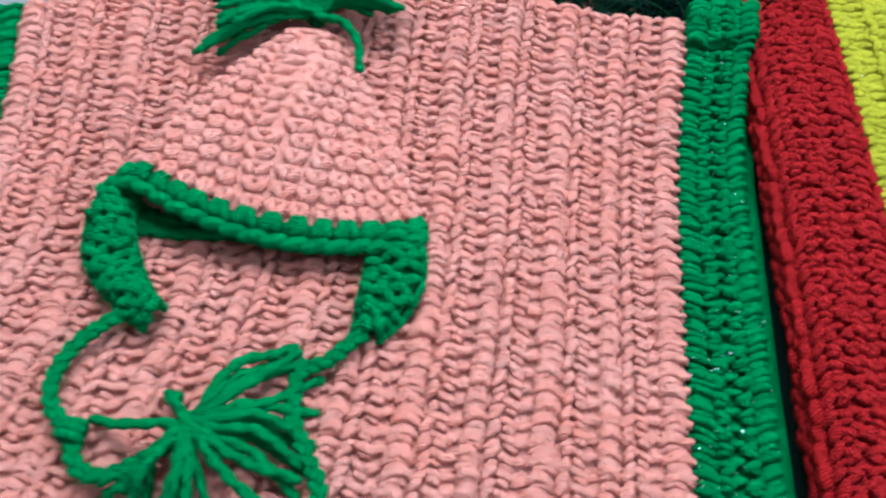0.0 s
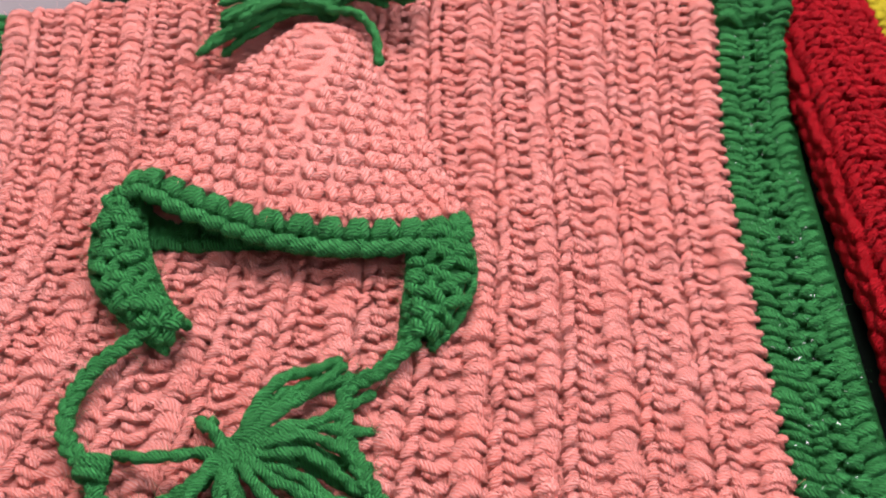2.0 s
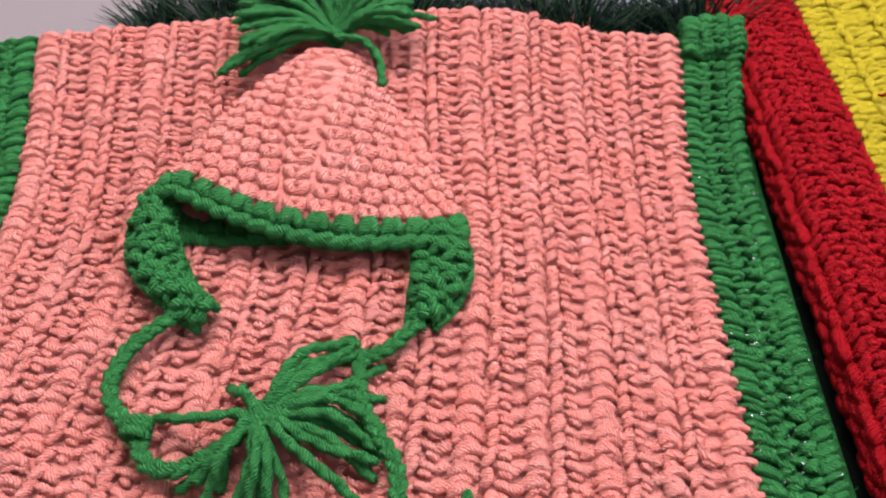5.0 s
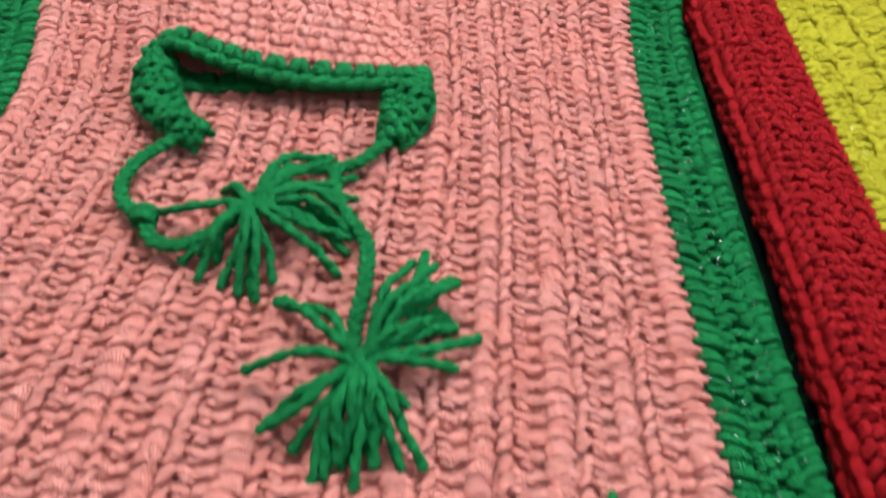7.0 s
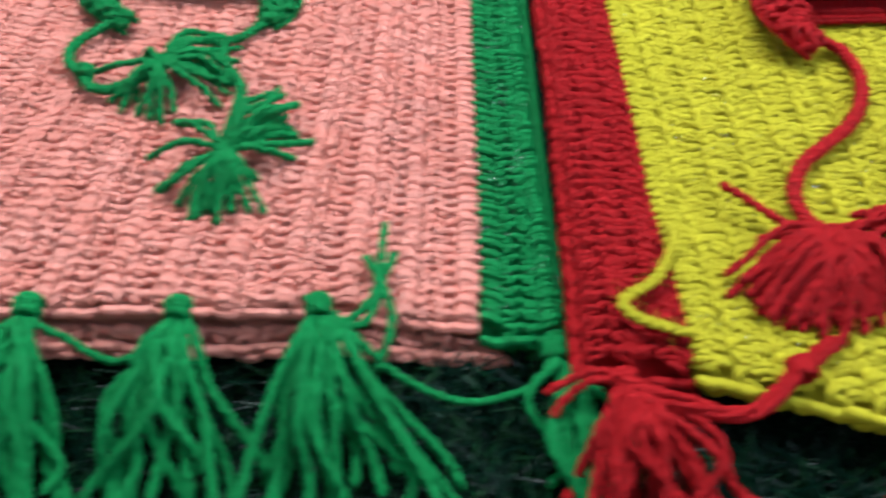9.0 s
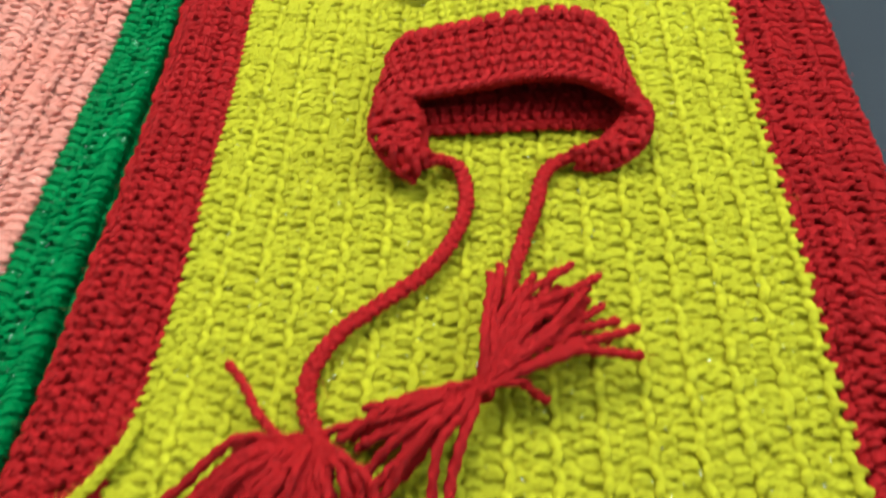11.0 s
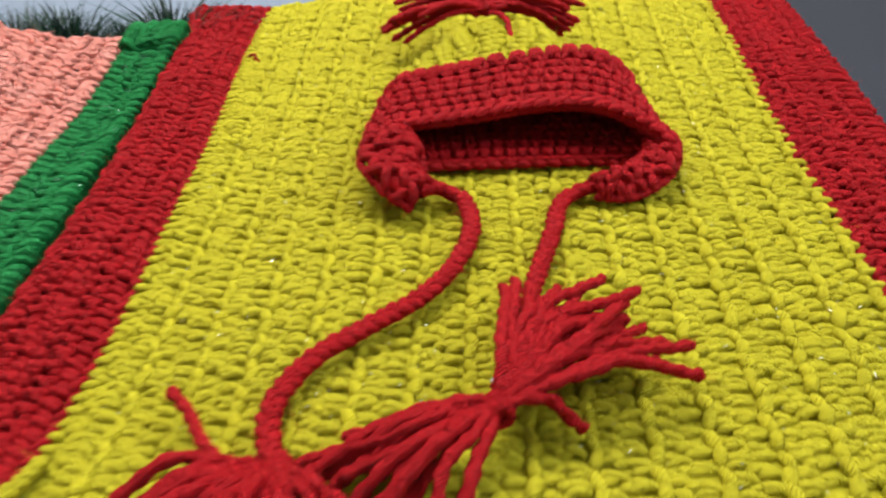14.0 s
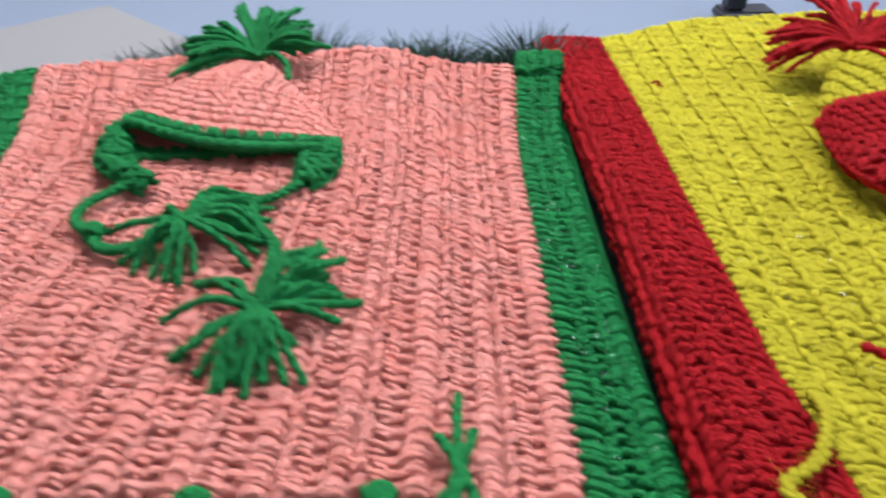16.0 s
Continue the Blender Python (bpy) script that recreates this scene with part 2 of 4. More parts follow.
def rib_stitches(width, length, pitch, pattern):
    """Stitches of one row of the fabric, in a strip width wide and length long, by pattern."""
    b = np.arange(pitch / 2, length - pitch * 0.2, pitch)
    n = len(b)
    w, P, R = width, [], []

    def put(*args, **kw):
        p, r = strokes(*args, **kw)
        P.append(p); R.append(r)

    if pattern == "bar":       # ladder of plump arched bars of two strands, a slacker loop tucked under each
        put(-0.50 * w + jig(n, .0008), b - 0.16 * pitch + jig(n, .0006), 1.00 * w + jig(n, .0014), jig(n, .0014), -0.0014, 0.0026 + jig(n, .0006), 0.0026 + jig(n, .0003), bow=0.36 * pitch)
        put(-0.48 * w + jig(n, .0008), b + 0.14 * pitch + jig(n, .0006), 0.96 * w + jig(n, .0014), jig(n, .0018), -0.0016, 0.0018 + jig(n, .0006), 0.0023 + jig(n, .0003), bow=0.34 * pitch)
        put(-0.44 * w + jig(n, .0010), b - 0.46 * pitch + jig(n, .0006), 0.88 * w, jig(n, .0014), -0.0016, 0.0008 + jig(n, .0005), 0.0024, bow=0.34 * pitch)
    elif pattern in ("ridge", "chain"):   # raised twisted chain, the plain chain lying lower
        up = 0.0012 if pattern == "ridge" else 0.0
        put(-0.44 * w + jig(n, .0005), b - 0.36 * pitch + jig(n, .0005), 0.84 * w, 0.74 * pitch + jig(n, .0010), 0.0002 + up, 0.0022 + up + jig(n, .0005), 0.0023 + jig(n, .0003))
        put(-0.40 * w + jig(n, .0005), b + 0.06 * pitch + jig(n, .0005), 0.80 * w, 0.66 * pitch + jig(n, .0010), 0.0000 + up, 0.0018 + up + jig(n, .0005), 0.0020 + jig(n, .0003))
    elif pattern == "post":    # strands leaning out of the chain and meeting those of the next bar over a hole
        put(-0.62 * w + jig(n, .0006), b + 0.36 * pitch + jig(n, .0005), 0.84 * w, -0.46 * pitch + jig(n, .0010), 0.0000, 0.0012 + jig(n, .0005), 0.0023 + jig(n, .0003))
        put(0.60 * w + jig(n, .0006), b + 0.20 * pitch + jig(n, .0005), -0.66 * w, -0.26 * pitch + jig(n, .0010), -0.0014, 0.0008 + jig(n, .0005), 0.0024 + jig(n, .0003))
        put(-0.44 * w + jig(n, .0008), b - 0.06 * pitch, 0.52 * w, -0.34 * pitch + jig(n, .0014), -0.0012, 0.0000 + jig(n, .0005), 0.0022)
    elif pattern in ("lean", "fall"):   # plump side-by-side strands leaning to one side
        sg = 1 if pattern == "fall" else -1
        put(-0.56 * w + jig(n, .0006), b + sg * 0.34 * pitch + jig(n, .0005), 1.12 * w, -sg * 0.62 * pitch + jig(n, .0010), -0.0008, 0.0022 + jig(n, .0005), 0.0027 + jig(n, .0003))
        put(-0.50 * w + jig(n, .0006), b + (sg * 0.34 + 0.5) * pitch + jig(n, .0005), 1.00 * w, -sg * 0.62 * pitch + jig(n, .0010), -0.0012, 0.0010 + jig(n, .0005), 0.0022 + jig(n, .0003))
    elif pattern == "star":    # strands running together round a row of deep holes
        for sg in (-1, 1):
            put(sg * 0.56 * w + jig(n, .0006), b + 0.40 * pitch + jig(n, .0005), -sg * 0.46 * w, -0.42 * pitch + jig(n, .0010), -0.0004, 0.0022 + jig(n, .0006), 0.0026 + jig(n, .0003))
            put(sg * 0.54 * w + jig(n, .0006), b - 0.20 * pitch + jig(n, .0005), -sg * 0.40 * w, 0.20 * pitch + jig(n, .0010), -0.0012, 0.0012 + jig(n, .0005), 0.0023 + jig(n, .0003))
        put(-0.24 * w + jig(n, .0005), b + 0.52 * pitch + jig(n, .0005), 0.48 * w, jig(n, .0010), -0.0012, 0.0010 + jig(n, .0005), 0.0024, bow=-0.10 * pitch)
    elif pattern == "puff":    # soft lumps in two ranks beside a braided rib with small holes
        for a0, lag in ((-0.54, 0.0), (-0.14, 0.48)):
            wide = 0.48 * w if lag == 0.0 else 0.47 * w
            put(a0 * w + jig(n, .0009), b + (lag + 0.20) * pitch + jig(n, .0008), wide + jig(n, .0012), -0.30 * pitch + jig(n, .0016), -0.0004, 0.0014 + jig(n, .0008), 0.0027 + jig(n, .0004), bow=0.12 * pitch)
            put(a0 * w + jig(n, .0009), b + (lag - 0.26) * pitch + jig(n, .0008), wide + jig(n, .0012), 0.16 * pitch + jig(n, .0016), -0.0004, 0.0010 + jig(n, .0008), 0.0026 + jig(n, .0004), bow=0.10 * pitch)
        put(-0.26 * w + jig(n, .0010), b + 0.45 * pitch + jig(n, .0008), 0.24 * w, 0.3 * pitch + jig(n, .0016), -0.0004, 0.0010 + jig(n, .0007), 0.0026)
        m = b[::2]
        k = len(m)
        put(0.36 * w + jig(k, .0005), m - 0.55 * pitch, 0.12 * w, 1.25 * pitch + jig(k, .0012), -0.0002, 0.0020 + jig(k, .0005), 0.0034 + jig(k, .0003))
        put(0.48 * w + jig(k, .0005), m + 0.40 * pitch, -0.14 * w, 1.15 * pitch + jig(k, .0012), -0.0002, 0.0018 + jig(k, .0005), 0.0033 + jig(k, .0003))
    else:
        raise ValueError(pattern)
    return np.concatenate(P), np.concatenate(R)


def curve_of(pairs):
    """x as a smooth function of y, from (y, x) pairs in rising y."""
    ys, xs = np.array(pairs, float).T
    fine = np.linspace(ys[0], ys[-1], 300)
    vals = np.interp(fine, ys, xs)
    k = np.ones(41) / 41
    vals = np.convolve(np.pad(vals, 20, mode="reflect", reflect_type="odd"), k, "valid")
    return lambda y: np.interp(y, fine, vals)


def wave(x, y, seed):
    """Soft unevenness of cloth lying on a springy mat."""
    return (0.0022 * np.sin(17 * x + 2.1 * seed + 5 * y) * np.sin(11 * y - 3 * x + seed) + 0.0012 * np.sin(41 * x + 1.7 * seed) * np.sin(29 * y + seed))


class Cloth:
    """A strip of crocheted fabric between two edge curves, from y0(x share) to y1(x share)."""

    def __init__(self, left, right, low, high, top=0.0, round_low=0.010, round_high=0.014, round_left=0.0, round_right=0.0, seed=1.0, lift=None):
        self.left, self.right, self.low, self.high, self.top, self.seed = left, right, low, high, top, seed
        self.rl, self.rh, self.rw, self.re, self.lift = round_low, round_high, round_left, round_right, lift

    def place(self, share, along, h):
        """share 0..1 across, along 0..1, height over the surface."""
        y0, y1 = self.low(share), self.high(share)
        y = y0 + (y1 - y0) * along
        x0, x1 = self.left(y), self.right(y)
        x = x0 + (x1 - x0) * share
        z = self.top + wave(x, y, self.seed)
        if self.lift is not None:
            z = z + self.lift(x, y)
        for gap, rad in ((y - y0, self.rl), (y1 - y, self.rh), (x - x0, self.rw), (x1 - x, self.re)):
            if rad:
                t = np.clip(1 - gap / rad, 0, 1.3)
                z = z - rad * (1 - np.sqrt(np.clip(1 - np.minimum(t, 1) ** 2, 0, 1))) * 0.9
        return np.stack([x, y, z + h], -1)

    def base(self, name, material, parent, thick, label="", nu=40, nv=60, sink=0.0013):
        u, v = np.meshgrid(np.linspace(0, 1, nu), np.linspace(0, 1, nv), indexing="ij")
        topv = self.place(u, v, -sink).reshape(-1, 3)
        low = self.place(u, v, -sink).reshape(-1, 3)
        low[:, 2] = np.minimum(low[:, 2] - 0.003, self.top - thick)
        V = np.vstack([topv, low])
        i, j = np.meshgrid(np.arange(nu - 1), np.arange(nv - 1), indexing="ij")
        q = np.stack([i * nv + j, (i + 1) * nv + j, (i + 1) * nv + j + 1, i * nv + j + 1], -1).reshape(-1, 4)
        o = nu * nv
        F = [q, q[:, ::-1] + o]
        for line in (np.arange(nv), (nu - 1) * nv + np.arange(nv)[::-1], (np.arange(nu) * nv)[::-1], np.arange(nu) * nv + nv - 1):
            F.append(np.stack([line[:-1], line[1:], line[1:] + o, line[:-1] + o], -1))
        # no strand UVs: the base takes the deep tone, painted shade between stitches
        return raw_mesh(name, V, np.vstack(F), material, parent, label=label)

    def edge(self, material, parent, which, width, drops, size=0.0120, radius=0.0040):
        """Plump stitches lying over the cut side of the cloth: which is low, left or right."""
        q = np.linspace(0, 1, 7)
        n = int(width / size)
        P, R = [], []
        for row, (drop, inset) in enumerate(drops):
            for k in range(n):
                s = np.clip((k + 0.5 * (row % 2) + 0.5 + 1.25 * (q - 0.5) + RNG.uniform(-.15, .15)) / n, 0, 1)
                c = np.full(7, inset) + RNG.uniform(-.001, .001)
                u, v = (s, c * 0) if which == "low" else (c * 0 + (0.0 if which == "left" else 1.0), s)
                p = self.place(u, v, 0 * q)
                p[:, 2] = self.top + drop + 0.002 * np.sin(np.pi * q) * RNG.uniform(-1, 1) + wave(p[:, 0], p[:, 1], self.seed) - 0.002 + (self.lift(p[:, 0], p[:, 1]) if self.lift is not None else 0)
                if which == "low":
                    p[:, 1] += c - 0.0034 * np.sin(np.pi * q)
                else:
                    p[:, 0] += (c - 0.0018 * np.sin(np.pi * q)) * (1 if which == "left" else -1)
                P.append(p)
                R.append(radius * RNG.uniform(0.85, 1.1) * CAP)
        V, F, uv = tubes(np.array(P), np.array(R), 7)
        raw_mesh("edge_stitching", V, F, material, parent, uv)

    def rows(self, material, parent, columns, length, pitch, span=(-1.0, 2.0), sides=7, fuzz=1.6):
        """Rows of stitches: columns is a list of (centre, width, pattern) in metres of the whole width."""
        whole = columns[-1][0] + columns[-1][1] / 2
        hairs = []
        for c, w, pattern in columns:
            P, R = rib_stitches(w, length, pitch, pattern)
            P[..., 1] += RNG.uniform(-0.5, 0.5) * pitch
            n = len(P)
            a, b = c + P[..., 0], P[..., 1]
            ma, mb = a.mean(1, keepdims=True), b.mean(1, keepdims=True)
            size = 1 + jig(n, 0.11)[:, None]
            spin = jig(n, 0.09)[:, None]
            da, db = (a - ma) * size, (b - mb) * size
            a = ma + da - db * spin + 0.0011 * np.sin(210 * mb + 90 * ma + self.seed) * np.sin(310 * ma)
            b = mb + db + da * spin + 0.0016 * np.sin(7 * c * 100 + self.seed) + 0.0006 * np.sin(120 * mb + 900 * c)
            P[..., 2] += 0.0007 * np.sin(260 * mb + 140 * ma)
            R = R * (1 + jig(n, 0.10)[:, None] + 0.07 * np.sin(900 * (a + b) + 40 * spin))
            share = np.clip(a / whole, -0.03, 1.03)
            along = b / length
            keep = (along.mean(1) > span[0]) & (along.mean(1) < span[1])
            Q = self.place(share, along, P[..., 2])[keep]
            V, F, uv = tubes(Q, R[keep], sides)
            raw_mesh("rib", V, F, material, parent, uv)
            hairs.append(Q.reshape(-1, 3)[RNG.integers(Q.shape[0] * Q.shape[1], size=int(len(Q) * fuzz))])
        if fuzz:
            fuzz_mesh(np.concatenate(hairs), material, parent)


def fuzz_mesh(roots, material, parent, length=(0.0045, 0.0085)):
    """Loose fibres standing off the yarn: thin curved ribbons."""
    n = len(roots)
    g = np.random.default_rng(n)
    d = g.normal(0, 1, (n, 3)) * np.array([1, 1, 0.5]) + np.array([0, 0, 0.55])
    d /= np.linalg.norm(d, axis=1, keepdims=True)
    side = np.cross(d, g.normal(0, 1, (n, 3)))
    side /= np.linalg.norm(side, axis=1, keepdims=True)
    bend = g.normal(0, 0.55, (n, 3))
    ln = g.uniform(*length, n)[:, None]
    rows = []
    for t in (0.0, 0.35, 0.7, 1.0):
        c = roots + ln * (d * t + bend * t * t * 0.6)
        w = 0.00013 * (1 - 0.6 * t)
        rows += [c - side * w, c + side * w]
    V = np.stack(rows, 1).reshape(-1, 3)
    base = np.arange(n)[:, None] * 8
    F = np.concatenate([base + np.array([[k, k + 1, k + 3, k + 2]]) for k in (0, 2, 4)])
    tagged(raw_mesh("fuzz", V, F, material, parent), "fine loose fibres of the yarn", kind="stuff")


def tinsel(cloth, count, parent, seed):
    """Short bright filaments spun into the yarn, lying among the stitches."""
    g = np.random.default_rng(seed)
    root = cloth.place(g.uniform(0.02, 0.98, count), g.uniform(0.02, 0.98, count), g.uniform(0.0028, 0.0046, count))
    a = g.uniform(0, np.pi, count)
    d = np.stack([np.cos(a), np.sin(a), g.uniform(-0.3, 0.3, count)], 1) * g.uniform(0.0004, 0.0010, count)[:, None]
    side = np.stack([-np.sin(a), np.cos(a), g.uniform(-1, 1, count)], 1) * 0.00007
    V = np.stack([root - d - side, root - d + side, root + d + side, root + d - side], 1).reshape(-1, 3)
    F = np.arange(count * 4).reshape(-1, 4)
    tagged(raw_mesh("tinsel", V, F, TINSEL, parent), "tiny silvery filaments in the yarn", kind="stuff")


def strand_objects(name, lines, radius, material, parent, sides=8, count=34):
    """Each cut yarn end an object of its own; frayed, slightly thicker tip."""
    pts = []
    for line in lines:
        P = smooth_line(line, count)
        run = np.linspace(0, 1, count)[:, None]
        ph = RNG.uniform(0, 6.28, (2, 3))
        P = P + 0.0008 * np.sin(8 * run + ph[0]) * np.sin(np.pi * run) + 0.0003 * np.sin(23 * run + ph[1]) * np.sin(np.pi * run)
        prof = np.full(count, radius * (0.92 + 0.16 * RNG.random()))
        prof[-1] *= 0.45; prof[-2] *= 1.12; prof[0] *= 0.6
        V, F, uv = tubes(P[None], prof[None], sides, 0.0100)
        raw_mesh(name, V, F, material, parent, uv)
        pts += [P[RNG.integers(count, size=16)], np.repeat(P[-1:], 7, 0)]
    if len(lines) > 3:
        fuzz_mesh(np.vstack(pts), material, parent, (0.003, 0.006))


def rope(name, points, width, strands, material, parent, twist=60.0):
    """Several yarn ends twisted round one another along a line."""
    C = smooth_line(points, 60)
    T = np.gradient(C, axis=0); T /= np.linalg.norm(T, axis=1, keepdims=True)
    S = np.cross(T, [0, 0, 1.0]); S /= np.linalg.norm(S, axis=1, keepdims=True)
    U = np.cross(S, T)
    run = np.r_[0, np.cumsum(np.linalg.norm(np.diff(C, axis=0), axis=1))]
    for k in range(strands):
        ph = twist * run + 2 * np.pi * k / strands + 0.4 * np.sin(40 * run + k)
        wide = width * (0.8 + 0.5 * (run / run[-1]) ** 3) * RNG.uniform(0.8, 1.1)
        line = C + S * (np.cos(ph) * wide)[:, None] + U * (np.sin(ph) * wide * 0.8)[:, None]
        end = int(60 * RNG.uniform(0.86, 1.0))
        strand_objects(name, [line[:end:3]], 0.0024, material, parent, count=30)


def knot_mesh(name, at, size, material, parent, turns=5, label=""):
    """A wrapped knot: a few tight yarn turns round an axis, closed in the middle."""
    at, lines = np.array(at, float), []
    for k in range(turns):
        th = np.linspace(0, 2 * np.pi, 15)
        tilt, spin = RNG.uniform(-0.5, 0.5), RNG.uniform(0, 3)
        off = (k - (turns - 1) / 2) * size[1] / turns
        x = size[0] * 0.5 * np.cos(th + spin)
        z = size[2] * 0.5 * np.sin(th + spin)
        y = off + tilt * 0.3 * x
        lines.append(np.stack([x, y, z], 1) + at)
    V, F, uv = tubes(np.array(lines), np.full((turns, 15), min(size) * 0.26), 7)
    n = 15
    core = np.stack([np.zeros(n), np.linspace(-0.55, 0.55, n) * size[1], np.zeros(n)], 1) + at
    V2, F2, uv2 = tubes(core[None], (np.sin(np.linspace(0.15, np.pi - 0.15, n)) * min(size[0], size[2]) * 0.5)[None], 8)
    return raw_mesh(name, np.vstack([V, V2]), np.vstack([F, F2 + len(V)]), material, parent, np.vstack([uv, uv2]), label=label)


def cord(name, points, width, material, parent, pitch=0.0068, label=""):
    """A crocheted chain cord: overlapping slanted loops on both sides of a line."""
    pts = np.array(points, float)
    length = np.linalg.norm(np.diff(pts, axis=0), axis=1).sum()
    n = max(int(length / pitch), 3)
    C = smooth_line(pts, n * 4 + 1)
    run = np.linspace(0, 1, len(C))
    at = lambda s: np.stack([np.interp(s, run, C[:, k]) for k in range(3)], -1)
    T = np.gradient(C, axis=0); T /= np.linalg.norm(T, axis=1, keepdims=True)
    S = np.cross(T, [0, 0, 1.0]); S /= np.linalg.norm(S, axis=1, keepdims=True) + 1e-9
    side = lambda s: np.stack([np.interp(s, run, S[:, k]) for k in range(3)], -1)
    P, R = [], []
    q = np.linspace(0, 1, 7)
    for k in range(n):
        for sgn, lag in ((1, 0.0), (-1, 0.5)):
            s = np.clip((k + lag - 0.35 + 1.5 * q) / n, 0, 1)
            off = sgn * width * 0.30 * (1.25 - 1.5 * q) + RNG.uniform(-1, 1) * width * 0.04
            z = width * 0.22 * np.sin(np.pi * q) + RNG.uniform(-1, 1) * width * 0.03
            P.append(at(s) + side(s) * off[:, None] + np.stack([0 * z, 0 * z, z], 1))
            R.append(width * 0.25 * CAP)
    V, F, uv = tubes(np.array(P), np.array(R), 7)
    V2, F2, uv2 = tubes(C[None], np.full((1, len(C)), width * 0.32), 7)
    pts = np.array(P).reshape(-1, 3)
    made = raw_mesh(name, V2, F2, material, parent, uv2, label=label)
    tagged(raw_mesh("crochet_stitch", V, F, material, made, uv), kind="stuff")
    fuzz_mesh(pts[RNG.integers(len(pts), size=len(P) * 6)], material, made)
    return made


def flap(name, centre, widths, material, parent, thick=0.007, label="", rows=4):
    """A thick curled ear flap: strip along a line, arched across, covered in stitches."""
    C = smooth_line(centre, 40)
    W = np.interp(np.linspace(0, 1, 40), np.linspace(0, 1, len(widths)), widths)
    T = np.gradient(C, axis=0); T[:, 2] = 0; T /= np.linalg.norm(T, axis=1, keepdims=True)
    S = np.cross(T, [0, 0, 1.0])
    run = np.linspace(0, 1, 40)
    length = np.linalg.norm(np.diff(C, axis=0), axis=1).sum()

    def place(a, s, h):
        c = np.stack([np.interp(s, run, C[:, k]) for k in range(3)], -1)
        d = np.stack([np.interp(s, run, S[:, k]) for k in range(3)], -1)
        w = np.interp(s, run, W)
        p = c + d * (a * w / 2)[..., None]
        p[..., 2] += h - 0.45 * thick * a**2 + 0.002 * np.sin(9 * s + 2 * a)
        return p

    u, v = np.meshgrid(np.linspace(-0.86, 0.86, 9), np.linspace(0, 0.95, 24), indexing="ij")
    topv, low = place(u, v, 0 * u + 0.0006).reshape(-1, 3), place(u * 0.8, v, 0 * u - thick).reshape(-1, 3)
    nu, nv, o = 9, 24, 9 * 24
    i, j = np.meshgrid(np.arange(nu - 1), np.arange(nv - 1), indexing="ij")
    q4 = np.stack([i * nv + j, (i + 1) * nv + j, (i + 1) * nv + j + 1, i * nv + j + 1], -1).reshape(-1, 4)
    F = [q4, q4[:, ::-1] + o]
    for line in (np.arange(nv), (nu - 1) * nv + np.arange(nv)[::-1], (np.arange(nu) * nv)[::-1], np.arange(nu) * nv + nv - 1):
        F.append(np.stack([line[:-1], line[1:], line[1:] + o, line[:-1] + o], -1))
    Vb, Fb = np.vstack([topv, low]), np.vstack(F)
    P, R, q = [], [], np.linspace(0, 1, 7)
    n = max(int(length / 0.0056), 3)
    for k in range(n):
        for r in range(rows):
            a0 = -1 + 2 * (r + 0.5) / rows
            sg = 1 if (r + k) % 2 else -1
            a = a0 + (q - 0.5) * 2.8 / rows + RNG.uniform(-.12, .12)
            s = np.clip((k + 0.5 + sg * (q - 0.5) * RNG.uniform(0.5, 1.4) + RNG.uniform(-.3, .3)) / n, 0, 1)
            P.append(place(a, s, 0.0026 * np.sin(np.pi * q) + RNG.uniform(-.0014, .0022)))
            R.append(0.0030 * CAP)
    for sgn in (-1, 1):
        for k in range(n):
            s = np.clip((k - 0.1 + 1.25 * q) / n, 0, 1)
            P.append(place(sgn * (1.0 + 0.06 * np.sin(np.pi * q)), s, 0 * q - 0.001))
            R.append(0.0027 * CAP)
    V, F, uv = tubes(np.array(P), np.array(R), 7)
    uvb = np.zeros((Fb.size, 2))
    pts = np.array(P).reshape(-1, 3)
    made = raw_mesh(name, Vb, Fb, material, parent, uvb, label=label)
    tagged(raw_mesh("crochet_stitch", V, F, material, made, uv), kind="stuff")
    fuzz_mesh(pts[RNG.integers(len(pts), size=len(P) * 6)], material, made)
    return made


def teeth(name, edge, y0, y1, step, reach, material, parent, z, radius=0.0024, way=1):
    """Edge stitches of one colour biting into the next along a seam."""
    q = np.linspace(0, 1, 7)
    P, R = [], []
    for y in np.arange(y0, y1, step):
        yy = y + RNG.uniform(-.06, .06) * step
        a, b = -0.006 + RNG.uniform(-.001, .001), reach * RNG.uniform(0.6, 1.15)
        line = np.stack([edge(yy) + way * (a + (b - a) * q), yy + step * 0.25 * (q - 0.5) * RNG.uniform(-1, 1), z(edge(yy), yy) + 0.0022 * np.sin(np.pi * (0.15 + 0.75 * q))], 1)
        P.append(line); R.append(radius * RNG.uniform(0.85, 1.1) * CAP)
    V, F, uv = tubes(np.array(P), np.array(R), 7)
    raw_mesh(name, V, F, material, parent, uv)


